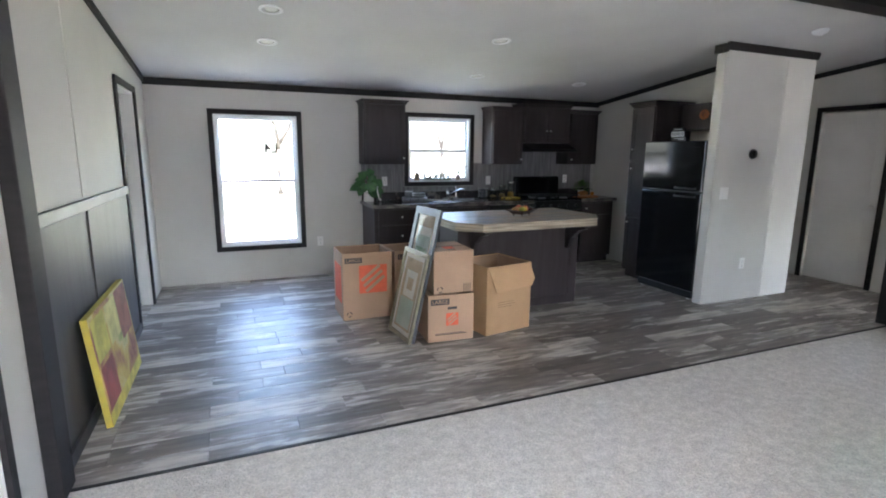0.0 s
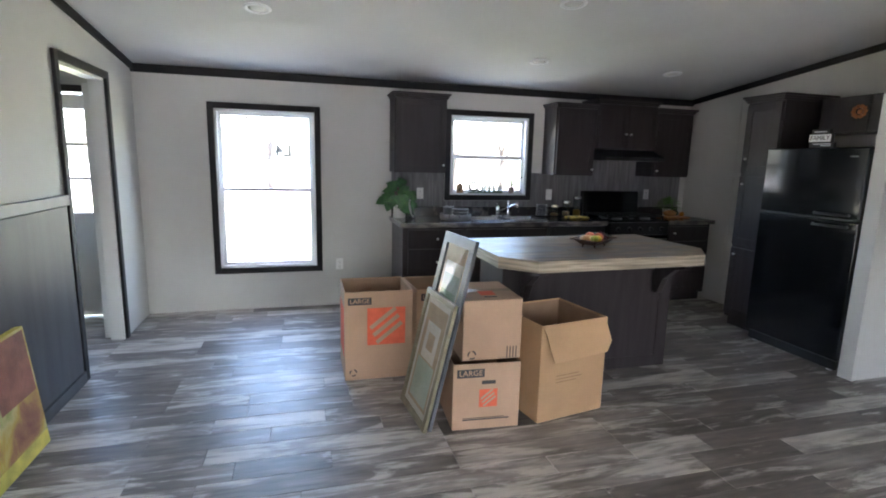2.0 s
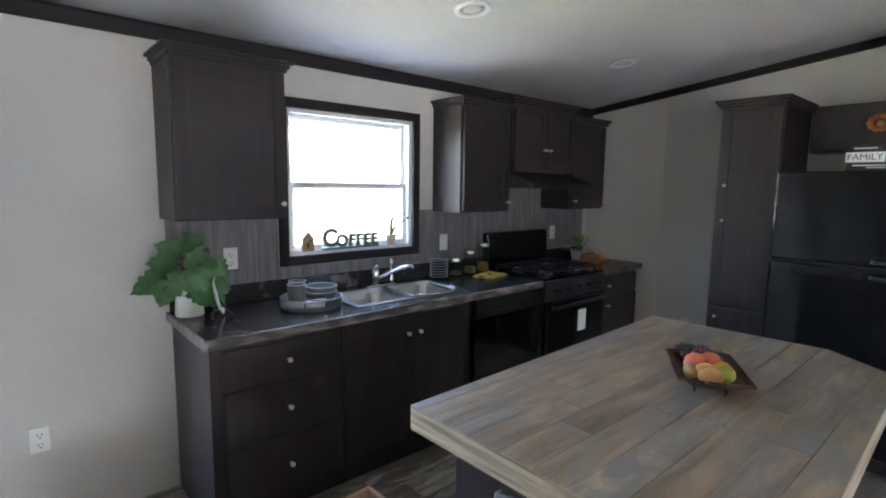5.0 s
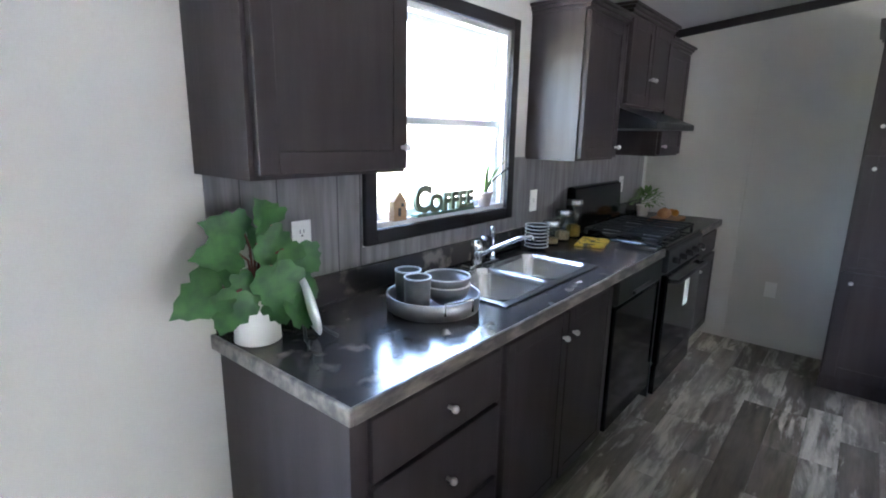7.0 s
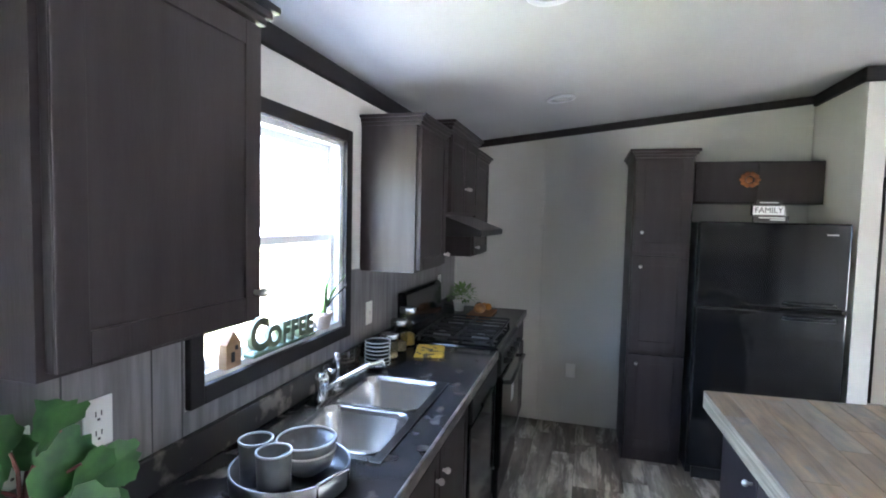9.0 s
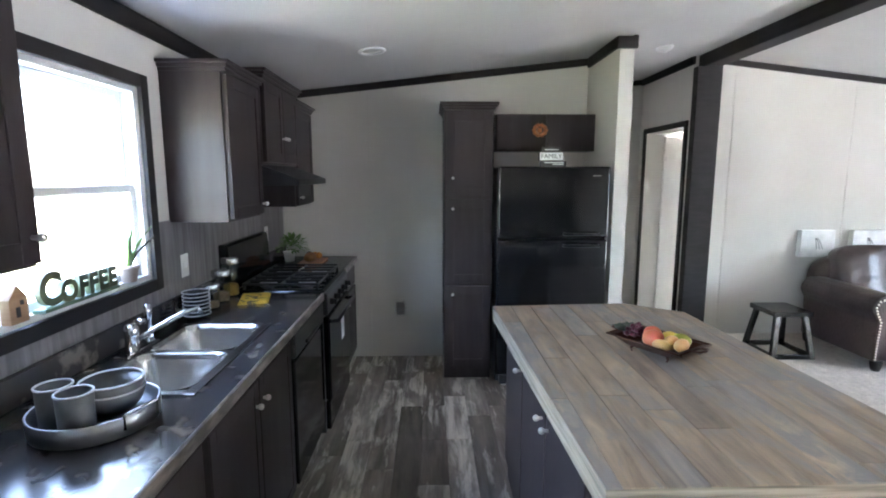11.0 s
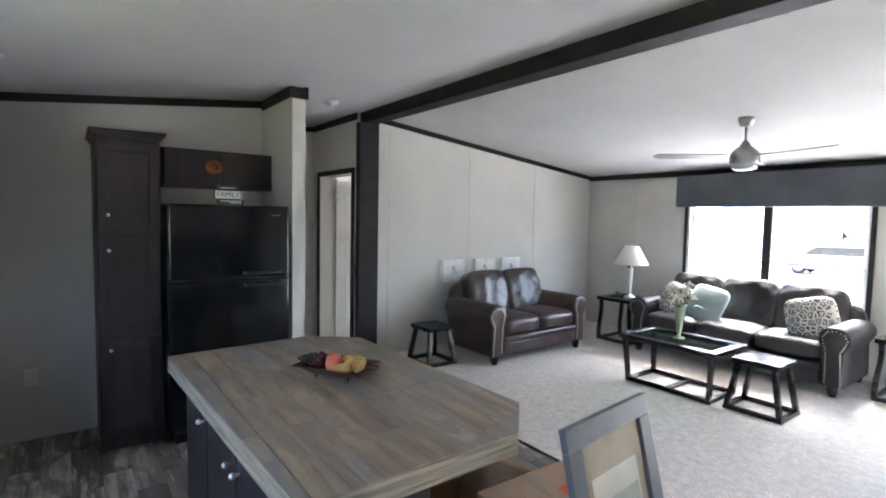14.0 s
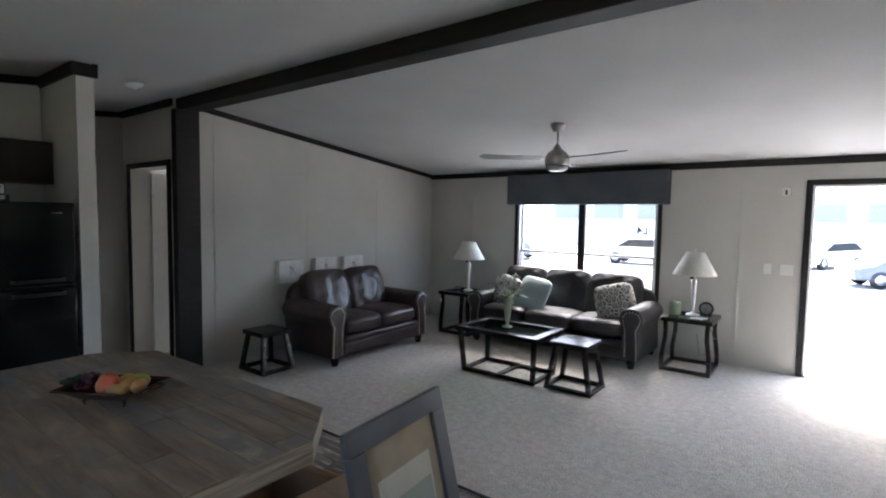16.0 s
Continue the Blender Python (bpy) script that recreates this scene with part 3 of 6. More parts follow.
slab_door("utility_door", .76, 2.0, (XL - T - .03, LD[2] + .012, 0), 97, "white interior door standing open into the utility room")
slab_door("closet_door", .78, 2.01, (XL - .03, FD[2] - .005, 0), -90, "white closed interior door in a dark casing")
slab_door("bedroom_door", .82, 2.03, (HD[2] - .01, 2.44, 0), -100, "white interior door standing open into the bedroom")
slab_door("hall_door", .72, 2.02, (XH + .05, 4.145, 0), -90, "white closed interior door at the hall's end")
slab_door("utility_exit_door", .77, 1.98, (UD[0] + .005, YB + .05, 0), 0, "white outside door with three glass lites", lites=True)

# ---- kitchen: base cabinets and counter ----


def knob(parent, x, y, z, d=(0, -1, 0)):
    v = Vector(d)
    p = Part().cyl(Vector((x, y, z)), Vector((x, y, z)) + v * .018, .006, n=10).ball(Vector((x, y, z)) + v * .023, .0120)
    return p.ob("knob", NICKEL, parent, label="satin nickel knob")


def panel_front(parent, name, x0, x1, z0, z1, y, th=.02):
    """A flat cabinet front facing -y, with a slim raised border."""
    p = Part().box(x0, y - th, z0, x1, y, z1, .003)
    f = .045
    if z1 - z0 > .3:
        for a, b, c, d in ((x0, z0, x0 + f, z1), (x1 - f, z0, x1, z1), (x0 + f, z0, x1 - f, z0 + f), (x0 + f, z1 - f, x1 - f, z1)):
            p.box(a, y - th - .005, b, c, y - th, d, .002)
    return p.ob(name, CAB, parent)


YC = 5.75   # cabinet fronts
base = thing("base_cabinet", (2.06, YC, 0), "espresso drawer base cabinet under the counter", "cabinet", "kitchen base cabinets")
Part().box(2.06, YC + .0, .10, 2.66, YB - .001, .875).box(2.06, YC + .06, 0, 2.66, YB - .001, .10).ob("body", CAB, base)
for z0, z1 in ((.68, .85), (.42, .665), (.13, .405)):
    panel_front(base, "drawer", 2.11, 2.645, z0, z1, YC)
    knob(base, 2.39, YC - .02, (z0 + z1) / 2)
sinkb = thing("sink_cabinet", (2.66, YC, 0), "espresso two-door cabinet below the sink", "cabinet", "kitchen base cabinets")
Part().box(2.662, YC, .10, 3.54, YB - .001, .70).box(2.662, YC + .06, 0, 3.54, YB - .001, .10).box(2.662, YC, .70, 3.54, YC + .02, .875).ob("body", CAB, sinkb)
for a, b, k in ((2.68, 3.095, 3.06), (3.105, 3.525, 3.14)):
    panel_front(sinkb, "door", a, b, .13, .85, YC)
    knob(sinkb, k, YC - .02, .76)
rcab = thing("end_cabinet", (4.98, YC, 0), "small espresso base cabinet beside the range", "cabinet", "kitchen base cabinets")
Part().box(4.97, YC, .10, 5.53, YB - .001, .875).box(4.97, YC + .06, 0, 5.53, YB - .001, .10).ob("body", CAB, rcab)
panel_front(rcab, "drawer", 4.99, 5.51, .70, .85, YC)
panel_front(rcab, "door", 4.99, 5.51, .13, .685, YC)
knob(rcab, 5.05, YC - .02, .78)
knob(rcab, 5.05, YC - .02, .62)

# dishwasher
dw = thing("dishwasher", (3.55, YC, 0), "black dishwasher with a plain gloss door", "dishwasher")
Part().box(3.56, YC + .01, .10, 4.19, YB - .02, .87).box(3.56, YC + .06, 0, 4.19, YB - .1, .1).ob("body", BLACK, dw)
Part().box(3.565, YC - .03, .12, 4.185, YC + .01, .74, .008).ob("door", BLACKGL, dw)
Part().box(3.565, YC - .035, .75, 4.185, YC + .01, .868, .01).box(3.75, YC - .048, .765, 4.0, YC - .03, .785, .006).ob("control_panel", BLACK, dw)

# sink opening in the counter
SX0, SX1, SY0, SY1 = 2.812, 3.585, 5.825, 6.27
ct = thing("kitchen_counter", (2.03, 5.755, .875), "dark marbled laminate counter with a rolled edge", "counter")
Part().box(2.045, 5.725, .877, SX0 + .01, YB - .001, .915).box(SX1 - .01, 5.725, .877, 4.21, YB - .001, .915).box(SX0 + .01, 5.725, .877, SX1 - .01, SY0 + .01, .915).box(SX0 + .01, SY1 - .01, .877, SX1 - .01, YB - .001, .915).ob("worktop", COUNTER, ct)
Part().box(4.965, 5.725, .877, 5.56, YB - .001, .915).ob("worktop", COUNTER, ct)
Part().box(2.042, 5.712, .872, 4.21, 5.726, .917, .006).box(2.033, 5.714, .872, 2.046, YB - .001, .917, .005).box(4.965, 5.712, .872, 5.56, 5.726, .917, .006).box(5.558, 5.714, .872, 5.57, YB - .001, .917, .005).ob("edge", CEDGE, ct, label="veined laminate edge")
Part().box(2.05, YB - .022, .916, 4.21, YB - .001, 1.015, .004).box(4.965, YB - .022, .916, 5.56, YB - .001, 1.015, .004).ob("upstand", COUNTER, ct)
Part().box(2.05, YB - .006, 1.016, W2[0] - .06, YB - .001, 1.385).box(W2[0] - .06, YB - .006, 1.016, W2[2] + .06, YB - .001, W2[1] - .06).box(W2[2] + .06, YB - .006, 1.016, 4.20, YB - .001, 1.385).box(4.93, YB - .006, 1.016, 5.56, YB - .001, 1.385).box(4.20, YB - .006, .90, 4.93, YB - .001, 1.60).ob("trim_backsplash", SPLASH, kind="structure", label="grey wood-grain backsplash panel")
bs = Part()
for x in (2.15, 2.27, 2.5, 2.6):
    bs.box(x - .0015, YB - .008, 1.016, x + .0015, YB - .006, 1.385)
bs.ob("trim_backsplash_grooves", WAINS, kind="structure", label="dark grooves between backsplash boards")

# sink
sk = thing("sink", (3.2, 6.05, .915), "stainless steel double-bowl drop-in sink", "sink")
rimp = Part()
mid = (SX0 + SX1) / 2
bowls = ((SX0 + .035, mid - .02), (mid + .02, SX1 - .035))
BY0, BY1 = SY0 + .035, SY1 - .085
rimp.box(SX0, SY0, .916, SX1, BY0, .922, .002).box(SX0, BY1, .916, SX1, SY1, .922, .002)
rimp.box(SX0, BY0, .916, bowls[0][0], BY1, .922).box(bowls[0][1], BY0, .912, bowls[1][0], BY1, .921).box(bowls[1][1], BY0, .916, SX1, BY1, .922)
rimp.ob("rim", STEEL, sk)


def bowl_shell(x0, x1, y0, y1, ztop, depth):
    """An open basin with sloping walls and rounded corners."""
    t = bmesh.new()
    rings = []
    for inset, dz, r in ((-.004, .006, .05), (0.0, 0.0, .05), (.006, -.02, .05), (.018, -depth + .03, .055), (.035, -depth + .008, .06), (.06, -depth, .06)):
        ring = []
        for cx, cy, a0 in ((x1 - inset - r, y1 - inset - r, 0), (x0 + inset + r, y1 - inset - r, 90), (x0 + inset + r, y0 + inset + r, 180), (x1 - inset - r, y0 + inset + r, 270)):
            for k in range(7):
                a = radians(a0 + 15 * k)
                ring.append(t.verts.new((cx + r * math.cos(a), cy + r * math.sin(a), ztop + dz)))
        rings.append(ring)
    n = len(rings[0])
    for a, b in zip(rings, rings[1:]):
        for k in range(n):
            t.faces.new((a[k], b[k], b[(k + 1) % n], a[(k + 1) % n]))
    t.faces.new(rings[-1])
    return t


for x0, x1 in bowls:
    p = Part()
    p._put(bowl_shell(x0, x1, BY0, BY1, .918, .17), None, True)
    p.ob("bowl", STEEL, sk)
    Part().lathe(((x0 + x1) / 2, (BY0 + BY1) / 2, .7485), [(.0, 0), (.04, 0), (.045, .003), (.03, .004), (0, .002)], 20).ob("drain", CHROME, sk)
fa = thing("faucet", (3.205, 6.225, .922), "chrome kitchen faucet with a side sprayer", "faucet")
p = Part().box(3.105, 6.195, .922, 3.325, 6.255, .936, .006).lathe((3.185, 6.225, .93), [(.026, 0), (.024, .05), (.028, .085), (.02, .105), (0, .108)], 20)
p.tube([(3.185, 6.225, .965), (3.225, 6.17, 1.0), (3.295, 6.08, 1.05), (3.325, 6.035, 1.062), (3.330, 6.025, 1.04)], .011)
p.tube([(3.185, 6.225, 1.03), (3.165, 6.19, 1.055), (3.145, 6.15, 1.06)], .008, taper=1.3)
p.ob("spout", CHROME, fa)
Part().lathe((3.305, 6.225, .934), [(.02, 0), (.014, .02), (.011, .08), (.016, .12), (.012, .15), (0, .153)], 16).ob("sprayer", CHROME, fa)

# range
rg = thing("range", (4.22, 5.70, 0), "black gas range with cast-iron grates", "stove")
RX0, RX1 = 4.225, 4.955
Part().box(RX0, 5.73, .03, RX1, YB - .01, .905).ob("body", BLACK, rg)
Part().box(RX0, 5.72, .905, RX1, 6.24, .925, .008).ob("cooktop", BLACKGL, rg)
Part().box(RX0 + .005, 5.69, .24, RX1 - .005, 5.73, .76, .01).ob("oven_door", BLACKGL, rg)
Part().box(RX0 + .005, 5.70, .05, RX1 - .005, 5.73, .23, .008).ob("drawer", BLACKGL, rg)
Part().box(RX0, 5.70, .77, RX1, 5.735, .905, .012).ob("control_panel", BLACK, rg)
Part().tube([(RX0 + .06, 5.69, .72), (RX0 + .06, 5.65, .725), (RX1 - .06, 5.65, .725), (RX1 - .06, 5.69, .72)], .012).ob("handle", BLACK, rg)
for k in range(5):
    x = RX0 + .1 + k * .133
    Part().cyl((x, 5.70, .835), (x, 5.672, .835), .021, .017, 16).box(x - .003, 5.662, .818, x + .003, 5.674, .852).ob("knob", BLACK, rg)
bg = Part().prism([(0, 0), (.07, 0), (.055, .27), (.03, .285), (0, .28)], RX1 - RX0, Matrix(((0, 0, 1, RX0), (-1, 0, 0, YB - .01), (0, 1, 0, .915), (0, 0, 0, 1))), .008)
bg.ob("backguard", BLACKGL, rg)
for x in (RX0 + .19, RX1 - .19):
    for y in (5.86, 6.10):
        Part().lathe((x, y, .925), [(.055, 0), (.05, .012), (.035, .014), (.034, .024), (0, .026)], 20).ob("burner", GALV, rg)
gr = Part()
for cx in (RX0 + .19, RX1 - .19):
    for y in (5.76, 5.98, 6.2):
        gr.box(cx - .155, y - .006, .948, cx + .155, y + .006, .962, .003)
    for dx in (-.155, -.05, .05, .155):
        gr.box(cx + dx - .006, 5.76, .95, cx + dx + .006, 6.2, .964, .003)
    for dx in (-.15, .15):
        for y in (5.765, 6.195):
            gr.box(cx + dx - .007, y - .007, .925, cx + dx + .007, y + .007, .95)
gr.ob("grate", IRON, rg, label="cast-iron grate")
Part().box(4.60, 5.6875, .50, 4.70, 5.6895, .66).ob("sticker", WHITE, rg, label="white paper label")


def upper(name, x0, x1, z0, z1, y, doors, knobs, label, crown=True):
    c = thing(name, (x0, y, z0), label, "cabinet", "kitchen wall cabinets")
    Part().box(x0, y, z0, x1, YB - .001, z1).ob("body", CAB, c)
    n = doors
    w = (x1 - x0 - .02) / n
    for k in range(n):
        a0, a1, b0, b1, f = x0 + .01 + k * w + .003, x0 + .01 + (k + 1) * w - .003, z0 + .012, z1 - .03, .055
        dr = Part().box(a0, y - .018, b0, a1, y, b1, .002)
        for a, b, e, d in ((a0, b0, a0 + f, b1), (a1 - f, b0, a1, b1), (a0 + f, b0, a1 - f, b0 + f), (a0 + f, b1 - f, a1 - f, b1)):
            dr.box(a, y - .024, b, e, y - .018, d, .002)
        dr.ob("door", CAB, c)
    for x, z in knobs:
        knob(c, x, y - .024, z)
    if crown:
        q = Part()
        for i, (d, h) in enumerate(((.006, .018), (.016, .018), (.03, .016))):
            za = z1 - .022 + i * .017
            q.box(x0 - d, y - .02 - d, za, x1 + d, YB - .001, za + h, .003)
        q.ob("crown", CAB, c)
    return c


upper("wall_cabinet", 2.03, 2.545, 1.375, 2.10, 6.05, 1, [(2.51, 1.45)], "espresso wall cabinet with one door")
upper("wall_cabinet", 3.73, 4.195, 1.375, 2.09, 6.05, 1, [(4.16, 1.44)], "espresso wall cabinet with one door")
upper("wall_cabinet", 4.20, 4.93, 1.66, 2.15, 6.03, 2, [(4.535, 1.82), (4.595, 1.82)], "espresso wall cabinet above the range hood")
upper("wall_cabinet", 4.935, 5.42, 1.375, 2.09, 6.05, 1, [(4.975, 1.44)], "espresso wall cabinet with one door")
hd = thing("range_hood", (4.2, 5.83, 1.54), "black slim range hood under a cabinet", "range hood")
Part().prism([(0, 0), (.50, 0), (.50, .035), (.46, .05), (.28, .115), (0, .115)], .73, Matrix(((0, 0, 1, 4.20), (-1, 0, 0, YB - .001), (0, 1, 0, 1.54), (0, 0, 0, 1))), .004).ob("body", BLACK, hd)

# pantry and cabinet over the fridge
pa = thing("pantry_cabinet", (5.06, 4.62, 0), "tall espresso pantry cabinet with three doors", "cabinet")
PX = 5.09
Part().box(PX, 4.62, .09, XR - .001, 4.985, 2.08).box(PX + .05, 4.62, 0, XR - .001, 4.985, .09).ob("body", CAB, pa)
for z0, z1 in ((.12, .76), (.79, 1.42), (1.45, 2.05)):
    Part().box(PX - .02, 4.63, z0, PX, 4.972, z1, .003).ob("door", CAB, pa)
    q = Part()
    for a, b, c, d in ((4.63, 4.69, z0, z1), (4.912, 4.972, z0, z1), (4.69, 4.912, z0, z0 + .062), (4.69, 4.912, z1 - .062, z1)):
        q.box(PX - .026, a, c, PX - .02, b, d, .002)
    q.ob("door_frame", CAB, pa)
for z in (.70, 1.35, 1.577):
    knob(pa, PX - .02, 4.922, z, (-1, 0, 0))
q = Part()
for i, d in enumerate((.006, .018, .032)):
    q.box(PX - .02 - d, 4.62 - d, 2.068 + i * .018, XR - .001, 4.985 + d, 2.087 + i * .018, .003)
q.ob("crown", CAB, pa)
ab = thing("fridge_cabinet", (5.42, 3.77, 1.79), "dark wall cabinet above the refrigerator", "cabinet")
Part().box(5.42, 3.765, 1.79, XR - .001, 4.565, 2.08, .003).ob("body", CAB, ab)
for a, b in ((3.775, 4.16), (4.17, 4.555)):
    Part().box(5.40, a, 1.80, 5.42, b, 2.07, .003).ob("door", CAB, ab)
FX = 4.94
fg = thing("refrigerator", (FX, 4.2, 0), "gloss black top-freezer refrigerator", "refrigerator")
Part().box(FX + .06, 3.79, .03, 5.60, 4.60, 1.655, .006).ob("body", BLACK, fg)
Part().box(FX, 3.79, .10, FX + .055, 4.60, 1.13, .012, 3).ob("fridge_door", BLACKGL, fg)
Part().box(FX, 3.79, 1.145, FX + .055, 4.60, 1.66, .012, 3).ob("freezer_door", BLACKGL, fg)
for z in (1.09, 1.175):
    Part().tube([(FX, 3.86, z), (FX - .035, 3.86, z), (FX - .035, 4.10, z), (FX, 4.12, z)], .010).ob("handle", BLACK, fg)
Part().box(FX - .002, 3.86, 1.59, FX + .002, 3.92, 1.597).ob("badge", CHROME, fg)
Part().box(FX + .02, 3.81, .02, FX + .05, 4.57, .09).ob("grille", BLACK, fg)
for y in (3.87, 4.53):
    Part().cyl((FX + .06, y, 0), (FX + .06, y, .035), .02, n=12).ob("foot", PLATE, fg)
# small black box with copper ornament and a lettered block on the fridge
sg = thing("word_block", (5.0, 4.19, 1.66), "black and white wooden word block standing on the refrigerator", "sign")
Part().box(5.0, 4.10, 1.661, 5.03, 4.29, 1.70, .002).box(5.0, 4.12, 1.701, 5.03, 4.30, 1.765, .002).box(5.0, 4.14, 1.766, 5.03, 4.28, 1.80, .002).ob("blocks", INK, sg)
Part().box(4.9985, 4.125, 1.706, 5.0, 4.295, 1.760).box(4.9985, 4.12, 1.674, 5.0, 4.20, 1.680).box(4.9985, 4.12, 1.686, 5.0, 4.26, 1.692).box(4.9985, 4.16, 1.778, 5.0, 4.26, 1.784).ob("panels", WHITE, sg)
text_part(sg, "FAMILY", .047, Matrix(((0, 0, -1, 4.9975), (-1, 0, 0, 4.21), (0, 1, 0, 1.733), (0, 0, 0, 1))), INK)
co = thing("copper_ornament", (5.24, 4.20, 1.79), "round copper leaf ornament hung on the cabinet", "ornament")
COPPER = mat("copper_leaf", (0.55, 0.20, 0.08), 0.4, 0.7, col2=(0.3, 0.10, 0.05), scale=20)
q = Part().cyl((5.375, 4.22, 1.95), (5.40, 4.22, 1.95), .02)
for k in range(10):
    a = k * .628
    q.ball((5.37, 4.22 + .045 * math.cos(a), 1.95 + .04 * math.sin(a)), .022, (.4, 1, .8), 1)
q.ob("leaves", COPPER, co)

# ---- island ----
isl = thing("kitchen_island", (3.07, 4.3, 0), "espresso island with a weathered wood-look top and corner brackets", "kitchen island")
Part().box(2.45, 4.235, 0, 3.79, 4.68, .855, .003).ob("body", CAB, isl)
Part().box(2.445, 4.228, 0, 2.53, 4.236, .855, .002).box(3.70, 4.228, 0, 3.795, 4.236, .855, .002).box(2.53, 4.228, 0, 3.70, 4.236, .09, .002).ob("front_frame", CAB, isl)
for a, b, k in ((2.47, 2.90, 2.86), (2.91, 3.33, 2.95), (3.34, 3.77, 3.38)):
    Part().box(a, 4.68, .13, b, 4.70, .83, .003).ob("door", CAB, isl)
    knob(isl, k, 4.70, .76, (0, 1, 0))
for x in (2.60, 3.66):
    Part().prism([(0, 0), (.30, 0), (.30, -.045), (.20, -.07), (.09, -.16), (.045, -.27), (0, -.27)], .05, Matrix(((0, 0, 1, x - .025), (-1, 0, 0, 4.23), (0, 1, 0, .853), (0, 0, 0, 1))), .004).ob("bracket", CAB, isl)
TOP = [(2.30, 4.71), (3.84, 4.765), (3.88, 4.07), (3.70, 3.835), (2.49, 3.80), (2.31, 3.985)]
topo = Part().prism(TOP, .068, Matrix.Translation((0, 0, .855))).ob("countertop", ISLEDGE, isl, label="weathered wood-look laminate top with a pale ragged edge")

# fruit tray on the island
ft = thing("fruit_tray", (3.12, 4.235, .927), "rectangular metal basket of artificial fruit on the island", "fruit tray", turn=32)
ft.matrix_basis = ft.matrix_basis @ Matrix.Scale(.85, 4)
ft.matrix_world = ft.matrix_basis
BRONZE = mat("bronze_wire", (0.10, 0.05, 0.035), 0.4, 0.8)
q = Part()
t = bmesh.new()
rings = [[t.verts.new((sx * x, sy * y, z)) for sx, sy in ((-1, -1), (1, -1), (1, 1), (-1, 1))]
         for x, y, z in ((.10, .06, .024), (.155, .10, .062), (.178, .118, .066), (.178, .118, .070), (.153, .098, .067), (.098, .058, .029))]
for u, v in zip(rings, rings[1:]):
    for k in range(4):
        t.faces.new((u[k], u[(k + 1) % 4], v[(k + 1) % 4], v[k]))
t.faces.new(rings[0][::-1])
t.faces.new(rings[-1])
bmesh.ops.recalc_face_normals(t, faces=t.faces[:])
q._put(t)
for sg in (-1, 1):
    q.tube([(sg * .172, -.035, .07), (sg * .215, -.028, .076), (sg * .222, .0, .077), (sg * .215, .028, .076), (sg * .172, .035, .07)], .005)
    q.tube([(-.178, sg * .118, .07), (.178, sg * .118, .07)], .004)
    q.tube([(sg * .178, -.118, .07), (sg * .178, .118, .07)], .004)
for x in (-.08, .08):
    for y in (-.045, .045):
        q.tube([(x, y, .028), (x * 1.15, y * 1.2, .012), (x * 1.1, y * 1.15, .0)], .006)
local(ft, q, "basket", BRONZE)


def fruit(name, c, r, m, sq=(1, 1, 1), wob=.06):
    q = Part().ball(c, r, sq, 3, wob=wob)
    local(ft, q, name, m)


RED = mat("peach_skin", (0.60, 0.10, 0.06), 0.45, col2=(0.58, 0.20, 0.08), scale=14)
YEL = mat("yellow_skin", (0.62, 0.42, 0.05), 0.45, col2=(0.52, 0.36, 0.06), scale=14)
TAN = mat("pear_skin", (0.55, 0.33, 0.12), 0.5, col2=(0.45, 0.22, 0.08), scale=14)
GRAPE = mat("grape_skin", (0.10, 0.015, 0.03), 0.3, col2=(0.05, 0.01, 0.02), scale=20)
fruit("peach", (-.005, .035, .078), .044, RED, (1.05, 1, .92))
fruit("apple", (.035, -.02, .075), .040, RED)
fruit("lemon", (-.035, -.048, .072), .033, YEL, (1.25, .95, .95))
fruit("pear", (-.062, .062, .068), .030, TAN, (1.35, .9, .85))
fruit("pear", (-.075, .012, .074), .033, TAN, (.85, 1.4, .95))
fruit("pear", (-.122, .008, .074), .031, TAN, (.85, 1.35, .95))
fruit("lemon", (-.09, -.045, .078), .034, mat("lime_skin", (0.36, 0.34, 0.04), 0.45, col2=(0.26, 0.27, 0.04), scale=14), (1.2, .95, .9))
q = Part()
rnd = random.Random(5)
for k in range(46):
    a, b = rnd.uniform(0, 6.28), rnd.uniform(0, .06)
    q.ball((.095 + b * math.cos(a), b * 1.15 * math.sin(a), .066 + rnd.uniform(0, .05) * (1 - b / .09)), .0125, n=1)
local(ft, q, "grapes", GRAPE, kind="stuff")
q = Part()
for k in range(7):
    leaf_blade(q, (.125 + .008 * (k % 3), -.06 + .02 * k, .082 + .005 * (k % 2)), (1, rnd.uniform(-.7, .9), rnd.uniform(-.1, .5)), .065, True)
local(ft, q, "leaves", mat("blue_green_leaf", (0.035, 0.085, 0.055), 0.5, col2=(0.02, 0.05, 0.035), scale=25))

# ---- cardboard boxes ----


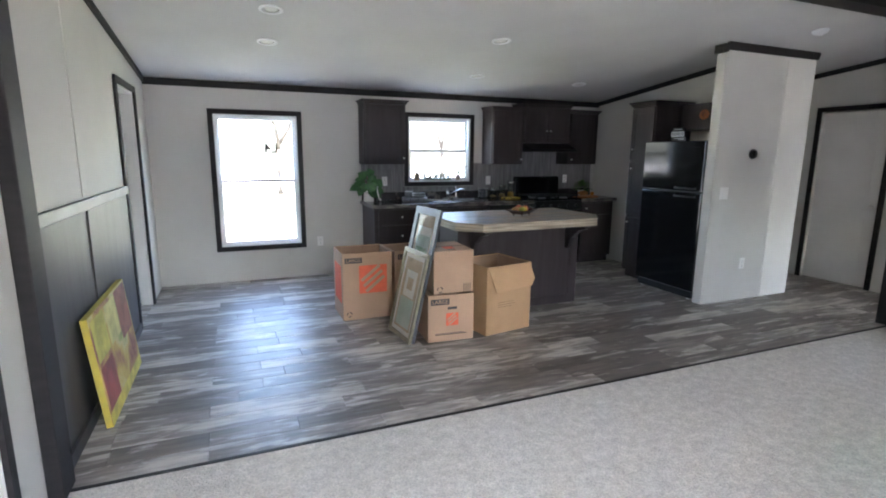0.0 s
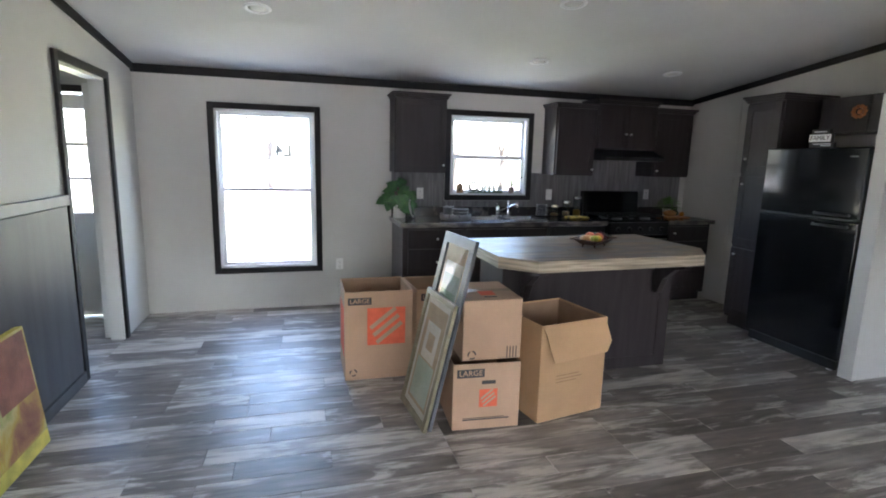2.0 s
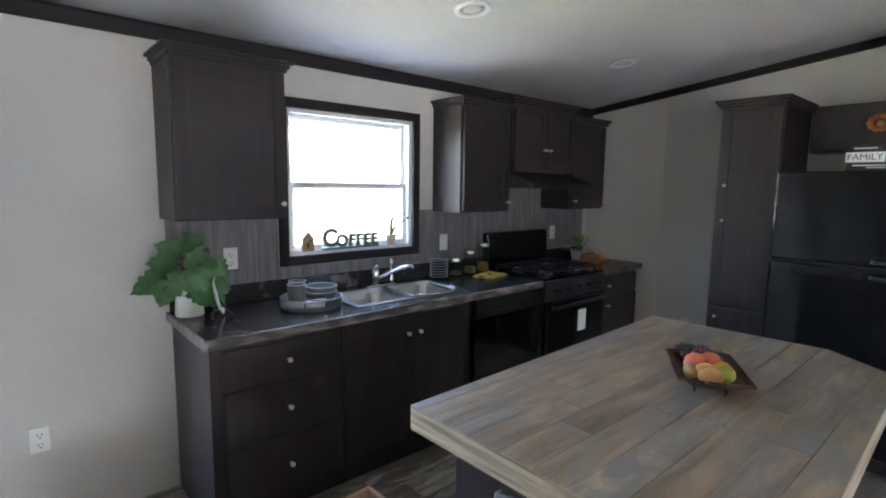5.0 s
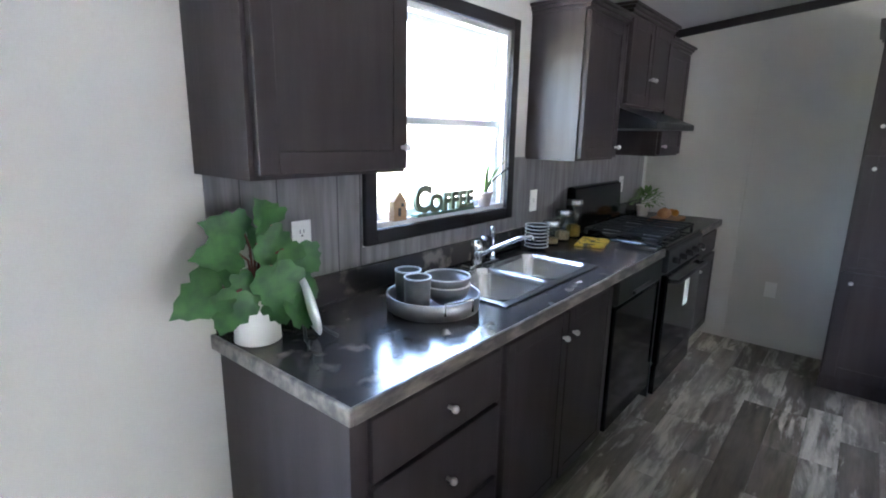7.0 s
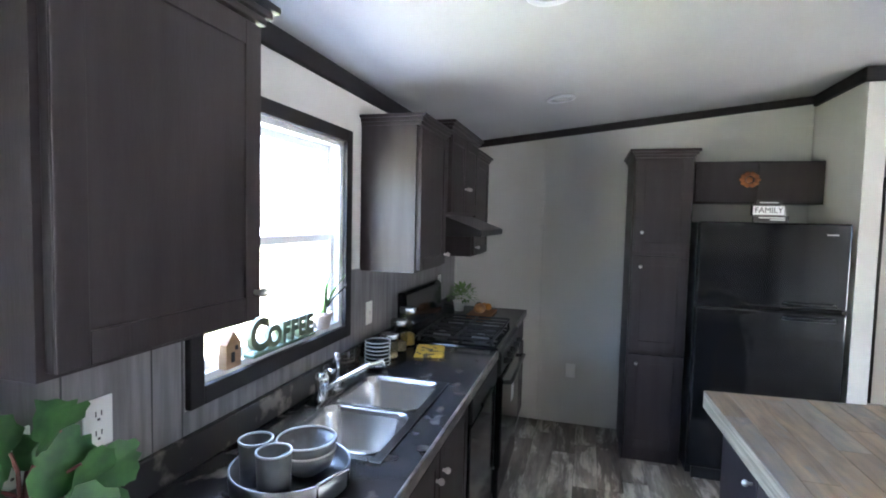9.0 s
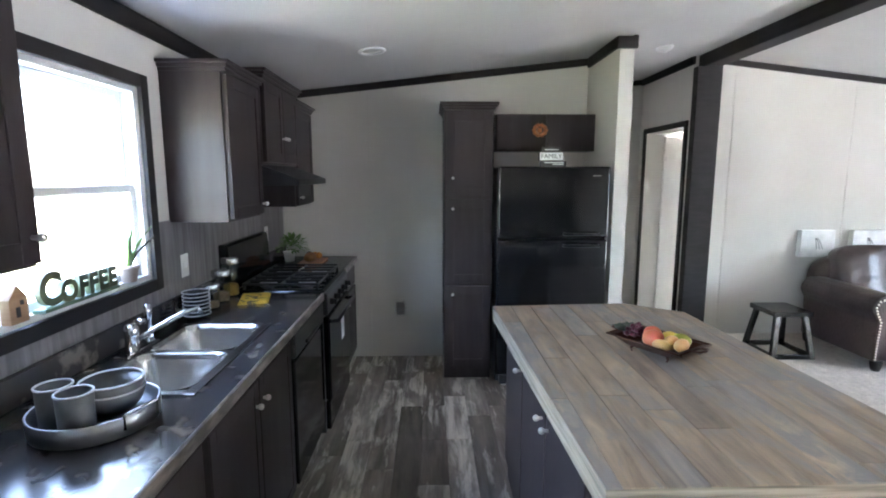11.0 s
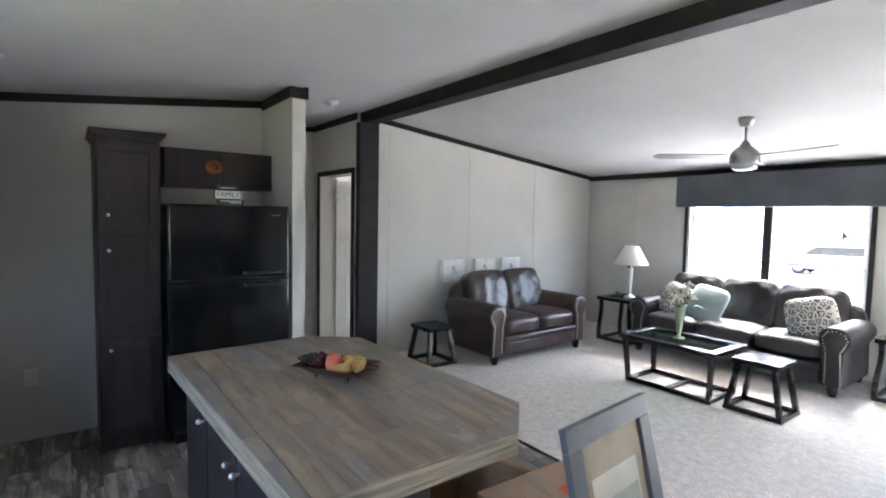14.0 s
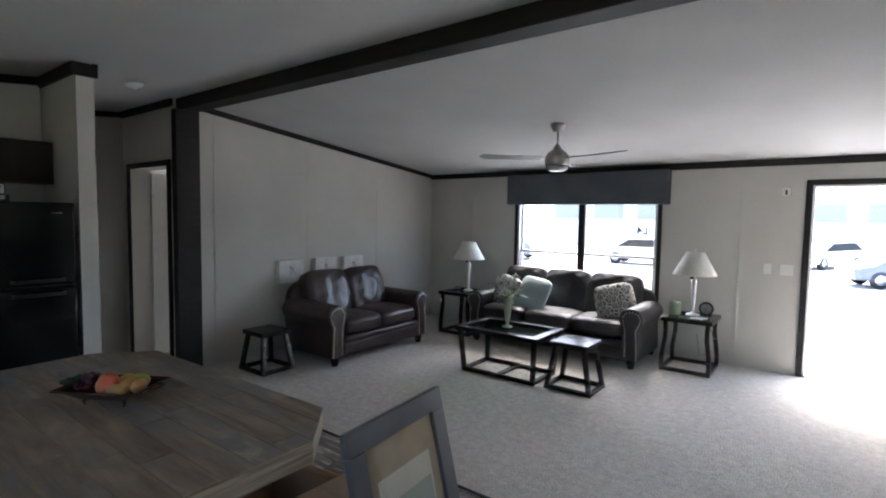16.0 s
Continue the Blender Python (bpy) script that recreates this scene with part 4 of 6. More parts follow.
def carton(at, w, d, h, turn, label, m=CARD, closed=False, flaps=()):
    """A corrugated box; w along its front, d deep. Open ones have thin walls."""
    b = thing("cardboard_box", at, label, "box", "cardboard boxes by the island", turn=turn)
    t = .006
    q = Part()
    if closed:
        q.box(0, 0, 0, w, d, h, .004)
        q.box(0, 0, h, w, d * .498, h + .004).box(0, d * .502, h, w, d, h + .004)
        local(b, q, "body", m)
        z = Part().box(-.001, d * .5 - .03, h + .004, w + .001, d * .5 + .03, h + .0048)
        local(b, z, "tape", mat("clear_tape", (0.46, 0.34, 0.24), 0.2), label="glossy packing tape")
    else:
        q.box(0, 0, 0, w, t, h, .002).box(0, d - t, 0, w, d, h, .002).box(0, t, 0, t, d - t, h, .002).box(w - t, t, 0, w, d - t, h, .002).box(t, t, 0, w - t, d - t, t)
        local(b, q, "body", m)
        # inner faces in a darker brown than the outside, ending below the rim
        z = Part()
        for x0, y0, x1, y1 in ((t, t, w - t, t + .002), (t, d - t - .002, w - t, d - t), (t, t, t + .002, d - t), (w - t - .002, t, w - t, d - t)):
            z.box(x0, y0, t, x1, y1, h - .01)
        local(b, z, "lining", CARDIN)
    for fl in flaps:
        f = Part().prism(fl[1], .005, fl[0])
        local(b, f, "flap", m)
    return b


def front(x, z, y=-.002):
    """The plane of a box front: text along x, upright."""
    return Matrix(((1, 0, 0, x), (0, 0, -1, y), (0, 1, 0, z), (0, 0, 0, 1)))


def box_mark(b, x, z, s, m=None):
    """Plain orange square with pale diagonal bars."""
    q = Part().box(x - s / 2, -.0022, z - s / 2, x + s / 2, -.0006, z + s / 2)
    local(b, q, "mark", ORANGE)
    q = Part()
    for k in (-.22, -.02, .18):
        q.box(-s * .42, -.0032, -s * .055, s * .42, -.0024, s * .055, m=Matrix.Translation((x + k * s * .4, 0, z - k * s)) @ Matrix.Rotation(radians(-38), 4, 'Y'))
    local(b, q, "mark_bars", CARD)


def box_word(b, x, z, word, size):
    q = Part().box(x - size * 1.75, -.0022, z - size * .55, x + size * 1.75, -.0006, z + size * .55)
    local(b, q, "label_bar", INK)
    text_part(b, word, size, b.matrix_basis @ front(x, z, -.0026), CARD, depth=.0003)


def box_ring(b, x, z, r):
    q = Part()
    for k in range(3):
        q.tube([(x + r * math.cos(k * 2.09 + a * .35), -.001, z + r * math.sin(k * 2.09 + a * .35)) for a in range(5)], r * .2, n=4)
    local(b, q, "recycling_mark", INK)


A = carton((1.42, 4.445, 0), .46, .42, .62, 0, "large open kraft moving box on the floor")
box_word(A, .10, .555, "LARGE", .045)
box_mark(A, .28, .375, .26)
box_ring(A, .055, .055, .022)
q = Part().box(-.0022, .06, .15, -.0006, .36, .50)
local(A, q, "side_mark", ORANGE)
A2 = carton((1.915, 4.47, 0), .38, .40, .61, 3, "open kraft moving box behind the pictures")
box_word(A2, .11, .555, "LARGE", .045)
Bx = carton((1.945, 3.665, 0), .39, .42, .39, -4, "open-topped kraft moving box under another box")
box_word(Bx, .10, .335, "LARGE", .045)
box_mark(Bx, .205, .185, .105)
q = Part().box(.165, -.0024, .268, .245, -.0006, .290, .0005)
local(Bx, q, "hand_hole", INK)
q = Part().box(.06, -.0022, .055, .33, -.0006, .062).box(.06, -.0022, .066, .30, -.0006, .070)
local(Bx, q, "print_bars", INK)
Cx = carton((2.005, 3.70, .391), .345, .42, .345, -2, "taped kraft moving box stacked on another box", closed=True)
box_ring(Cx, .055, .035, .022)
q = Part()
for k in range(4):
    q.box(.26 + k * .018, -.0022, .005, .266 + k * .018, -.0006, .075)
local(Cx, q, "print_bars", INK)
q = Part().box(.13, .10, .3495, .22, .19, .351)
local(Cx, q, "top_mark", ORANGE)
q = Part().box(.14, .055, .3495, .21, .072, .351).box(.02, .30, .3495, .11, .36, .351)
local(Cx, q, "top_print", INK)
Dx = carton((2.45, 3.63, 0), .485, .46, .59, 10.5, "open tan cardboard box with a flap hanging out", CARD2,
            flaps=[(pose(0, -.004, .59, 0, 0, 0) @ Matrix.Rotation(radians(74), 4, 'X') @ Matrix.Diagonal((1, -1, 1, 1)), [(.0, 0), (.46, 0), (.485, .14), (.44, .20), (.05, .215), (.02, .06)])])
q = Part()
for k, w in enumerate((.17, .19, .15)):
    q.box(.12, -.0022, .27 - k * .02, .12 + w, -.0006, .274 - k * .02)
local(Dx, q, "print_bars", mat("faint_ink", (0.26, 0.155, 0.08), 0.8))


# ---- leaning pictures ----


def picture(name, w, h, m, frame_w, fm, mats, label, category="picture", th=.022):
    """A framed picture in its own axes: x along, y up its face, z out of it."""
    e = new(name)
    e.matrix_basis = m
    e.matrix_world = m
    tagged(e, label, category)
    q = Part()
    for a, b, c, d in ((0, 0, w, frame_w), (0, h - frame_w, w, h), (0, frame_w, frame_w, h - frame_w), (w - frame_w, frame_w, w, h - frame_w)):
        q.box(a, b, 0, c, d, th, .003)
    local(e, q, "frame", fm)
    q = Part().box(frame_w * .8, frame_w * .8, .002, w - frame_w * .8, h - frame_w * .8, .008)
    local(e, q, "mount", mats[0])
    z = .0082
    for (a, b, c, d, mm) in mats[1:]:
        q = Part().box(a, b, z, c, d, z + .0006)
        z += .0008
        local(e, q, "print", mm)
    q = Part().box(frame_w * .9, frame_w * .9, .0125, w - frame_w * .9, h - frame_w * .9, .0145)
    g = local(e, q, "glazing", GLASS)
    g.visible_shadow = False
    return e


GREYF = mat("slate_frame", (0.085, 0.09, 0.10), 0.4, col2=(0.06, 0.065, 0.07), scale=8)
GOLDF = mat("dull_gold_frame", (0.30, 0.26, 0.17), 0.4, 0.3, col2=(0.2, 0.17, 0.11), scale=12)
CREAM = mat("cream_mount", (0.62, 0.58, 0.48), 0.9)
TANM = mat("tan_mount", (0.42, 0.32, 0.20), 0.9, col2=(0.34, 0.26, 0.17), scale=14)
GREENP = mat("green_print", (0.16, 0.24, 0.13), 0.8, col2=(0.28, 0.32, 0.22), scale=9)
SAGE = mat("sage_print", (0.30, 0.36, 0.28), 0.8, col2=(0.40, 0.42, 0.33), scale=5)


def lean(x, y0, z, dx, dy, h):
    """Axes of a picture leaning towards +x: along -y, up its face, and out towards -x."""
    u = Vector((dx, -dy, 0)).normalized()
    hx = 0.24
    v = Vector((hx, 0, 1)).normalized()
    v = (v - u * v.dot(u)).normalized()
    n = u.cross(v)
    return Matrix(((u.x, v.x, n.x, x), (u.y, v.y, n.y, y0), (u.z, v.z, n.z, z), (0, 0, 0, 1)))


picture("framed_picture", .44, 1.09, lean(1.783, 4.10, 0.006, .045, .44, 1), .062, GREYF,
        [TANM, (.10, .56, .34, .93, CREAM), (.11, .57, .33, .86, SAGE), (.11, .57, .33, .76, GREENP)], "tall slate-framed picture with a green print leaning on boxes")
picture("framed_picture", .44, .735, lean(1.752, 4.095, 0.006, .045, .44, 1), .035, GOLDF,
        [CREAM, (.07, .07, .37, .66, TANM), (.09, .09, .35, .33, SAGE), (.12, .34, .32, .56, CREAM), (.17, .40, .27, .50, TANM)], "gold-edged framed print leaning on a larger picture")

# canvas painting against the left wall
pt = new("canvas_painting")
pm = Matrix(((0, -.10, .995, XL + .092), (1, 0, 0, 3.09), (0, .995, .10, 0.006), (0, 0, 0, 1)))
pt.matrix_basis = pm
pt.matrix_world = pm
tagged(pt, "unframed abstract yellow, green and wine-red canvas leaning on the wall", "painting")
local(pt, Part().box(0, 0, 0, .94, .63, .035, .003), "canvas", mat("canvas_edge", (0.55, 0.42, 0.06), 0.7, col2=(0.45, 0.38, 0.08), scale=12, bump=0.1, bscale=200))


def abstract_paint():
    """Soft-edged patches of oil colour, dragged with a knife."""
    m = mat("abstract_oil_paint", (0.5, 0.4, 0.1), 0.55, bump=0.25, bscale=90)
    nt = m.node_tree
    b = nt.nodes["Principled BSDF"]
    g = nt.nodes.new("ShaderNodeNewGeometry")
    n = nt.nodes.new("ShaderNodeTexNoise")
    n.inputs["Scale"].default_value, n.inputs["Detail"].default_value, n.inputs["Distortion"].default_value = 3.1, 6, .4
    mp = nt.nodes.new("ShaderNodeMapping")
    mp.inputs["Location"].default_value = (0, 3.3, 7.4)
    r = nt.nodes.new("ShaderNodeValToRGB")
    els = r.color_ramp.elements
    els[0].position, els[0].color = .30, (0.17, 0.03, 0.04, 1)
    els[1].position, els[1].color = .72, (0.20, 0.05, 0.05, 1)
    for at, c in ((.40, (0.34, 0.16, 0.07, 1)), (.46, (0.50, 0.36, 0.07, 1)), (.52, (0.55, 0.48, 0.20, 1)), (.57, (0.34, 0.36, 0.10, 1)), (.63, (0.24, 0.26, 0.08, 1)), (.67, (0.40, 0.20, 0.10, 1))):
        e = els.new(at)
        e.color = c
    nt.links.new(g.outputs["Position"], mp.inputs["Vector"])
    nt.links.new(mp.outputs[0], n.inputs["Vector"])
    nt.links.new(n.outputs["Fac"], r.inputs[0])
    nt.links.new(r.outputs[0], b.inputs["Base Color"])
    return m


local(pt, Part().box(.002, .002, .034, .938, .628, .0362), "painted_face", abstract_paint())
for x0, y0, x1, y1, c in ((.03, .08, .30, .33, (0.19, 0.035, 0.032)), (.62, .30, .925, .615, (0.20, 0.075, 0.045)), (.004, .002, .936, .075, (0.42, 0.36, 0.07)), (.34, .36, .60, .60, (0.40, 0.37, 0.13)), (.03, .36, .31, .60, (0.36, 0.33, 0.06))):
    local(pt, Part().box(x0, y0, .036, x1, y1, .0368, .0003), "paint_field", mat("paint_patch", c, 0.55, col2=tuple(v * 1.7 for v in c), scale=9, bump=0.25, bscale=90))

# ---- things on the counter ----


def broad_leaf(q, base, d, size, face=Vector((0, -1, .3)), droop=.25):
    """One broad leaf with toothed lobes, folded along its midrib and arching to its tip."""
    d = Vector(d).normalized()
    s = d.cross(face).normalized()
    n = s.cross(d)
    half = [(0, .0), (.16, -.07), (.34, -.02), (.40, .12), (.52, .20), (.50, .36), (.36, .42), (.40, .58), (.27, .66), (.20, .82), (.09, .88), (0, 1.0)]
    t = bmesh.new()

    def at(x, y):
        return Vector(base) + s * x * size + d * y * size + n * size * (abs(x) * .30 - droop * y * y + .03 * math.sin(9 * y + 5 * x))
    rib = [t.verts.new(at(0, k / 6)) for k in range(7)]
    for sg in (-1, 1):
        edge = [rib[0]] + [t.verts.new(at(sg * x, y)) for x, y in half[1:-1]] + [rib[6]]
        for a, b in zip(edge, edge[1:]):
            ra, rb = (rib[max(0, min(6, round(6 * ((p.co - Vector(base)).dot(d) / size))))] for p in (a, b))
            fs = [a, b, rb, ra] if sg > 0 else [ra, rb, b, a]
            u = [v for i, v in enumerate(fs) if v not in fs[:i]]
            if len(u) > 2:
                t.faces.new(u)
    q._put(t, None, True)


pl = thing("potted_plant", (2.11, 6.20, .917), "broad-leaved green plant in a white ceramic pot on the counter", "plant")
Part().lathe((2.11, 6.20, .916), [(.058, 0), (.064, .004), (.060, .07), (.057, .135), (.054, .138), (.051, .135), (.052, .11), (0, .11)]).ob("pot", CERAM, pl)
q = Part()
for k in range(9):
    u = radians(218 + 9 * k)
    q.ball((2.11 + .0585 * math.cos(u), 6.20 + .0585 * math.sin(u), 1.018 + .008 * (k % 2)), .004, n=1)
q.ob("stamped_marks", RAIL, pl, label="small grey stamped pattern")
q, st = Part(), Part()
rnd = random.Random(4)
# (place from the pot's middle, height, heading, size) of the large leaves
for dx, dy, h, ux, uz, size in ((.03, -.05, .32, -.3, .35, .12), (-.01, -.04, .25, .9, -.35, .155), (.05, -.07, .22, .3, -.8, .15), (.0, -.09, .17, .1, -.9, .17),
                                (.10, -.06, .21, .5, -.7, .115), (-.06, -.04, .22, -.8, .1, .14), (-.02, .0, .28, -.5, .2, .14), (.03, -.10, .03, .75, -.55, .17),
                                (.06, -.06, .06, .9, -.25, .16), (.02, -.07, .06, .3, -1, .14), (-.12, -.06, .11, -1, -.2, .16), (-.10, -.09, .10, -.35, -.85, .14),
                                (-.07, -.03, .14, -.9, .35, .12), (.02, .02, .20, .5, .4, .13), (-.04, -.07, .13, -.5, -.5, .13)):
    h *= .68
    b0 = Vector((2.11 + dx, 6.20 + dy, 1.03 + h))
    st.tube([(2.11, 6.20, 1.02), (2.11 + dx * .4, 6.20 + dy * .4, 1.04 + h * .75), b0], .0035, n=6)
    broad_leaf(q, b0, (ux, rnd.uniform(-.35, .05), uz), size * .86, Vector((rnd.uniform(-.5, .1), -1, rnd.uniform(.0, .9))))
st.ob("stems", mat("stem", (0.16, 0.05, 0.04), 0.6), pl)
q.ob("leaves", LEAF, pl, kind="stuff")

sp = thing("serving_plate", (2.26, 6.10, .917), "white oval plate standing on a dark wire easel", "plate")
m = pose(2.215, 6.11, 1.015, 78, 0, 68)
q = Part()
q.lathe((0, 0, 0), [(0, -.006), (.075, -.006), (.098, .004), (.094, .008), (.07, 0), (0, 0)], 32)
q.bm.transform(m @ Matrix.Diagonal((1.05, .95, 1, 1)))
q.ob("plate", CERAM, sp)
q = Part().tube([(2.165, 6.03, .922), (2.17, 6.06, .935), (2.195, 6.10, .95), (2.235, 6.16, .93), (2.255, 6.19, .922)], .005)
q.tube([(2.265, 6.04, .922), (2.245, 6.07, .94), (2.205, 6.12, 1.02), (2.20, 6.15, 1.08)], .005).tube([(2.165, 6.03, .922), (2.155, 6.02, .95)], .005)
q.ob("easel", BLACK, sp)

ty = thing("round_tray", (2.645, 6.015, .917), "galvanised round tray with wire handles", "tray")
TX, TYY = 2.65, 6.015
Part().lathe((TX, TYY, .916), [(0, 0), (.148, 0), (.155, .004), (.158, .055), (.154, .057), (.151, .053), (.148, .008), (0, .008)], 40).ob("pan", GALV, ty)
for s in (-1, 1):
    a = radians(250 if s > 0 else 70)
    cx, cy = TX + .154 * math.cos(a), TYY + .154 * math.sin(a)
    ux, uy = -math.sin(a), math.cos(a)
    ox, oy = math.cos(a) * .012, math.sin(a) * .012
    Part().tube([(cx + ux * .05 + ox, cy + uy * .05 + oy, .945), (cx + ux * .05 + ox, cy + uy * .05 + oy, .985), (cx - ux * .05 + ox, cy - uy * .05 + oy, .985), (cx - ux * .05 + ox, cy - uy * .05 + oy, .945)], .004).ob("handle", STEEL, ty)


def vessel(name, c, prof, label, group):
    v = thing(name, c, label, name.replace("_", " "), group)
    Part().lathe(c, prof, 32).ob("body", GREYC, v)
    top = max(prof, key=lambda p: p[1])
    Part().lathe(c, [(top[0] - .003, top[1] - .001), (top[0] + .0015, top[1] - .001), (top[0] + .0015, top[1] + .003), (top[0] - .004, top[1] + .003)], 32).ob("rim", RIM, v, label="pale rim")
    return v


TZ = .925
CUP = [(.034, 0), (.041, .004), (.044, .115), (.041, .115), (.034, .008), (0, .008)]
for x, y in ((2.565, 6.01), (2.61, 6.095)):
    vessel("tumbler", (x, y, TZ), CUP, "grey stoneware tumbler with a pale rim on the tray", "tumblers on the tray")
BOWL = [(.03, 0), (.036, .003), (.07, .03), (.084, .068), (.080, .069), (.06, .033), (.03, .008), (0, .007)]
vessel("bowl", (2.695, 5.995, TZ), BOWL, "grey stoneware bowl holding another bowl", "bowls on the tray")
vessel("bowl", (2.695, 5.995, TZ + .028), BOWL, "grey stoneware bowl nested in another bowl", "bowls on the tray")

pls = thing("plate_stack", (3.70, 6.22, .917), "stack of dark bowls with pale rims", "dishes")
for k in range(7):
    Part().lathe((3.70, 6.215, .916 + k * .018), [(.03, 0), (.055, .012), (.062, .02), (.058, .02), (.03, .006), (0, .006)], 24).ob("bowl", mat("navy_glaze", (0.03, 0.035, 0.05), 0.25) if k == 0 else bpy.data.materials["navy_glaze"], pls)
    Part().lathe((3.70, 6.215, .916 + k * .018), [(.0585, .0195), (.0628, .0195), (.0628, .0225), (.0585, .0225)], 24).ob("rim", RIM, pls)


def canister(x, y, h, r, fill, label):
    c = thing("glass_jar", (x, y, .917), label, "jar", "glass jars on the counter")
    Part().lathe((x, y, .916), [(r * .9, 0), (r, .006), (r, h), (r * .94, h + .004), (r * .92, h), (r * .92, .01), (0, .01)], 24).ob("glass", JAR, c)
    Part().lathe((x, y, .916), [(0, .012), (r * .88, .012), (r * .88, h * .35), (r * .5, h * .4), (0, h * .41)], 20).ob("contents", fill, c)
    Part().lathe((x, y, .916), [(r * 1.02, h), (r * 1.04, h + .004), (r * 1.04, h + .028), (r * .98, h + .032), (0, h + .034)], 24).ob("lid", STEEL, c)


OATS = mat("oat_flakes", (0.42, 0.30, 0.18), 0.9, col2=(0.25, 0.16, 0.08), scale=90, bump=0.5, bscale=90)
PASTA = mat("yellow_pasta", (0.58, 0.33, 0.06), 0.7, col2=(0.38, 0.20, 0.04), scale=60, bump=0.5, bscale=70)
canister(3.855, 6.215, .10, .045, OATS, "short glass jar with a steel lid")
canister(4.0, 6.22, .145, .045, OATS, "medium glass jar with a steel lid")
canister(4.135, 6.22, .19, .045, PASTA, "tall glass jar of yellow pasta with a steel lid")

tw = thing("kitchen_towel", (4.05, 6.06, .917), "folded yellow patterned cloth on the counter", "towel", turn=14)
YCL = mat("yellow_cloth", (0.62, 0.40, 0.05), 0.9, col2=(0.10, 0.07, 0.03), scale=34, contrast=(0.41, 0.45), bump=0.2, bscale=200)
q = Part()
for k in range(3):
    q.box(-.115 + k * .004, -.078 + k * .005, .0005 + k * .0052, .115 - k * .007, .078 - k * .004, .005 + k * .0052, .002)
local(tw, q, "cloth", YCL)

# window-sill things
hs = thing("wooden_house", (2.778, YB + .03, W2[1] + .022), "small wooden toy house on the window sill", "ornament")
ZS = W2[1] + .0225
q = Part().prism([(-.034, 0), (.034, 0), (.034, .075), (0, .115), (-.034, .075)], .03, Matrix(((1, 0, 0, 2.783), (0, 0, -1, YB + .0), (0, 1, 0, ZS), (0, 0, 0, 1))), .002)
q.ob("body", mat("pale_wood", (0.42, 0.27, 0.15), 0.6, col2=(0.33, 0.2, 0.11), scale=8, stretch=(1, 1, 6)), hs)
Part().box(2.770, YB - .034, ZS + .02, 2.782, YB - .029, ZS + .05).box(2.787, YB - .034, ZS + .055, 2.797, YB - .029, ZS + .068).ob("openings", INK, hs)
cf = thing("coffee_sign", (3.08, YB - .01, ZS), "green-edged cut-out word sign on the window sill", "sign")
Part().box(2.88, YB - .03, ZS, 3.265, YB + .012, ZS + .012, .002).ob("plinth", mat("sign_green", (0.10, 0.16, 0.10), 0.5), cf)
SGN = mat("sign_face", (0.14, 0.16, 0.09), 0.55, col2=(0.08, 0.10, 0.06), scale=20)
text_part(cf, "C", .142, front(2.925, ZS + .065, YB - .012), SGN, depth=.010, bold=.006)
text_part(cf, "OFFEE", .096, front(3.115, ZS + .046, YB - .012), SGN, depth=.010, space=1.16, bold=.0055)
fp = thing("sill_plant", (3.375, YB - .005, ZS), "small bulb plant in a terracotta pot on the window sill", "plant")
Part().lathe((3.375, YB - .002, ZS), [(.027, 0), (.037, .055), (.041, .056), (.041, .07), (.036, .07), (.033, .058), (0, .058)], 20).ob("pot", mat("pale_terracotta", (0.50, 0.40, 0.34), 0.8, scale=20), fp)
q = Part()
for k, (dx, dy, h, w) in enumerate(((-.02, -.02, .15, .02), (.0, -.03, .19, .022), (.02, -.01, .16, .02), (.06, -.03, .12, .016), (-.045, -.03, .10, .018), (.10, -.05, .17, .012))):
    q.tube([(3.375, YB - .005, ZS + .06), (3.375 + dx * .35, YB - .005 + dy * .4, ZS + .05 + h * .6), (3.375 + dx, YB - .005 + dy, ZS + .05 + h)], w * .55, n=6, taper=.15)
q.ob("leaves", LEAF2, fp, kind="stuff")
q = Part().tube([(3.375, YB - .005, ZS + .06), (3.400, YB - .03, ZS + .12), (3.460, YB - .06, ZS + .17)], .004)
q.ball((3.465, YB - .062, ZS + .175), .009)
q.ob("stalk", BARK, fp)

# far end of the counter
hb = thing("herb_pot", (5.33, 6.22, .917), "bushy green herb in a small white pot", "plant")
Part().lathe((5.33, 6.22, .916), [(.036, 0), (.046, .07), (.05, .072), (.05, .08), (.042, .08), (0, .07)], 22).ob("pot", CERAM, hb)
q = Part()
rnd = random.Random(8)
for k in range(190):
    a, e, r = rnd.uniform(0, 6.28), rnd.uniform(.0, 1.4), rnd.uniform(.05, .12)
    d = Vector((math.cos(a) * math.cos(e), math.sin(a) * math.cos(e), math.sin(e)))
    c = Vector((5.33, 6.21, 1.0)) + Vector((d.x * r * 1.2, min(d.y * r, .07), d.z * r))
    leaf_blade(q, c, d + Vector((0, 0, rnd.uniform(-.6, .3))), rnd.uniform(.032, .052), False)
q.ob("leaves", LEAF2, hb, kind="stuff")
bd = thing("bread_board", (5.25, 6.02, .917), "orange board with a bread loaf and fruit", "cutting board")
Part().box(5.10, 5.93, .916, 5.42, 6.11, .932, .006).ob("board", mat("orange_wood", (0.50, 0.20, 0.06), 0.5, col2=(0.4, 0.15, 0.05), scale=6), bd)
Part().ball((5.22, 6.03, .965), .045, (1.9, 1, .8), 3, wob=.12).ob("loaf", mat("bread_crust", (0.45, 0.22, 0.08), 0.8, col2=(0.35, 0.15, 0.05), scale=20, bump=0.3), bd)
Part().ball((5.35, 5.99, .958), .027).ball((5.39, 6.03, .957), .025).ob("orange", mat("orange_peel", (0.65, 0.26, 0.03), 0.5), bd)
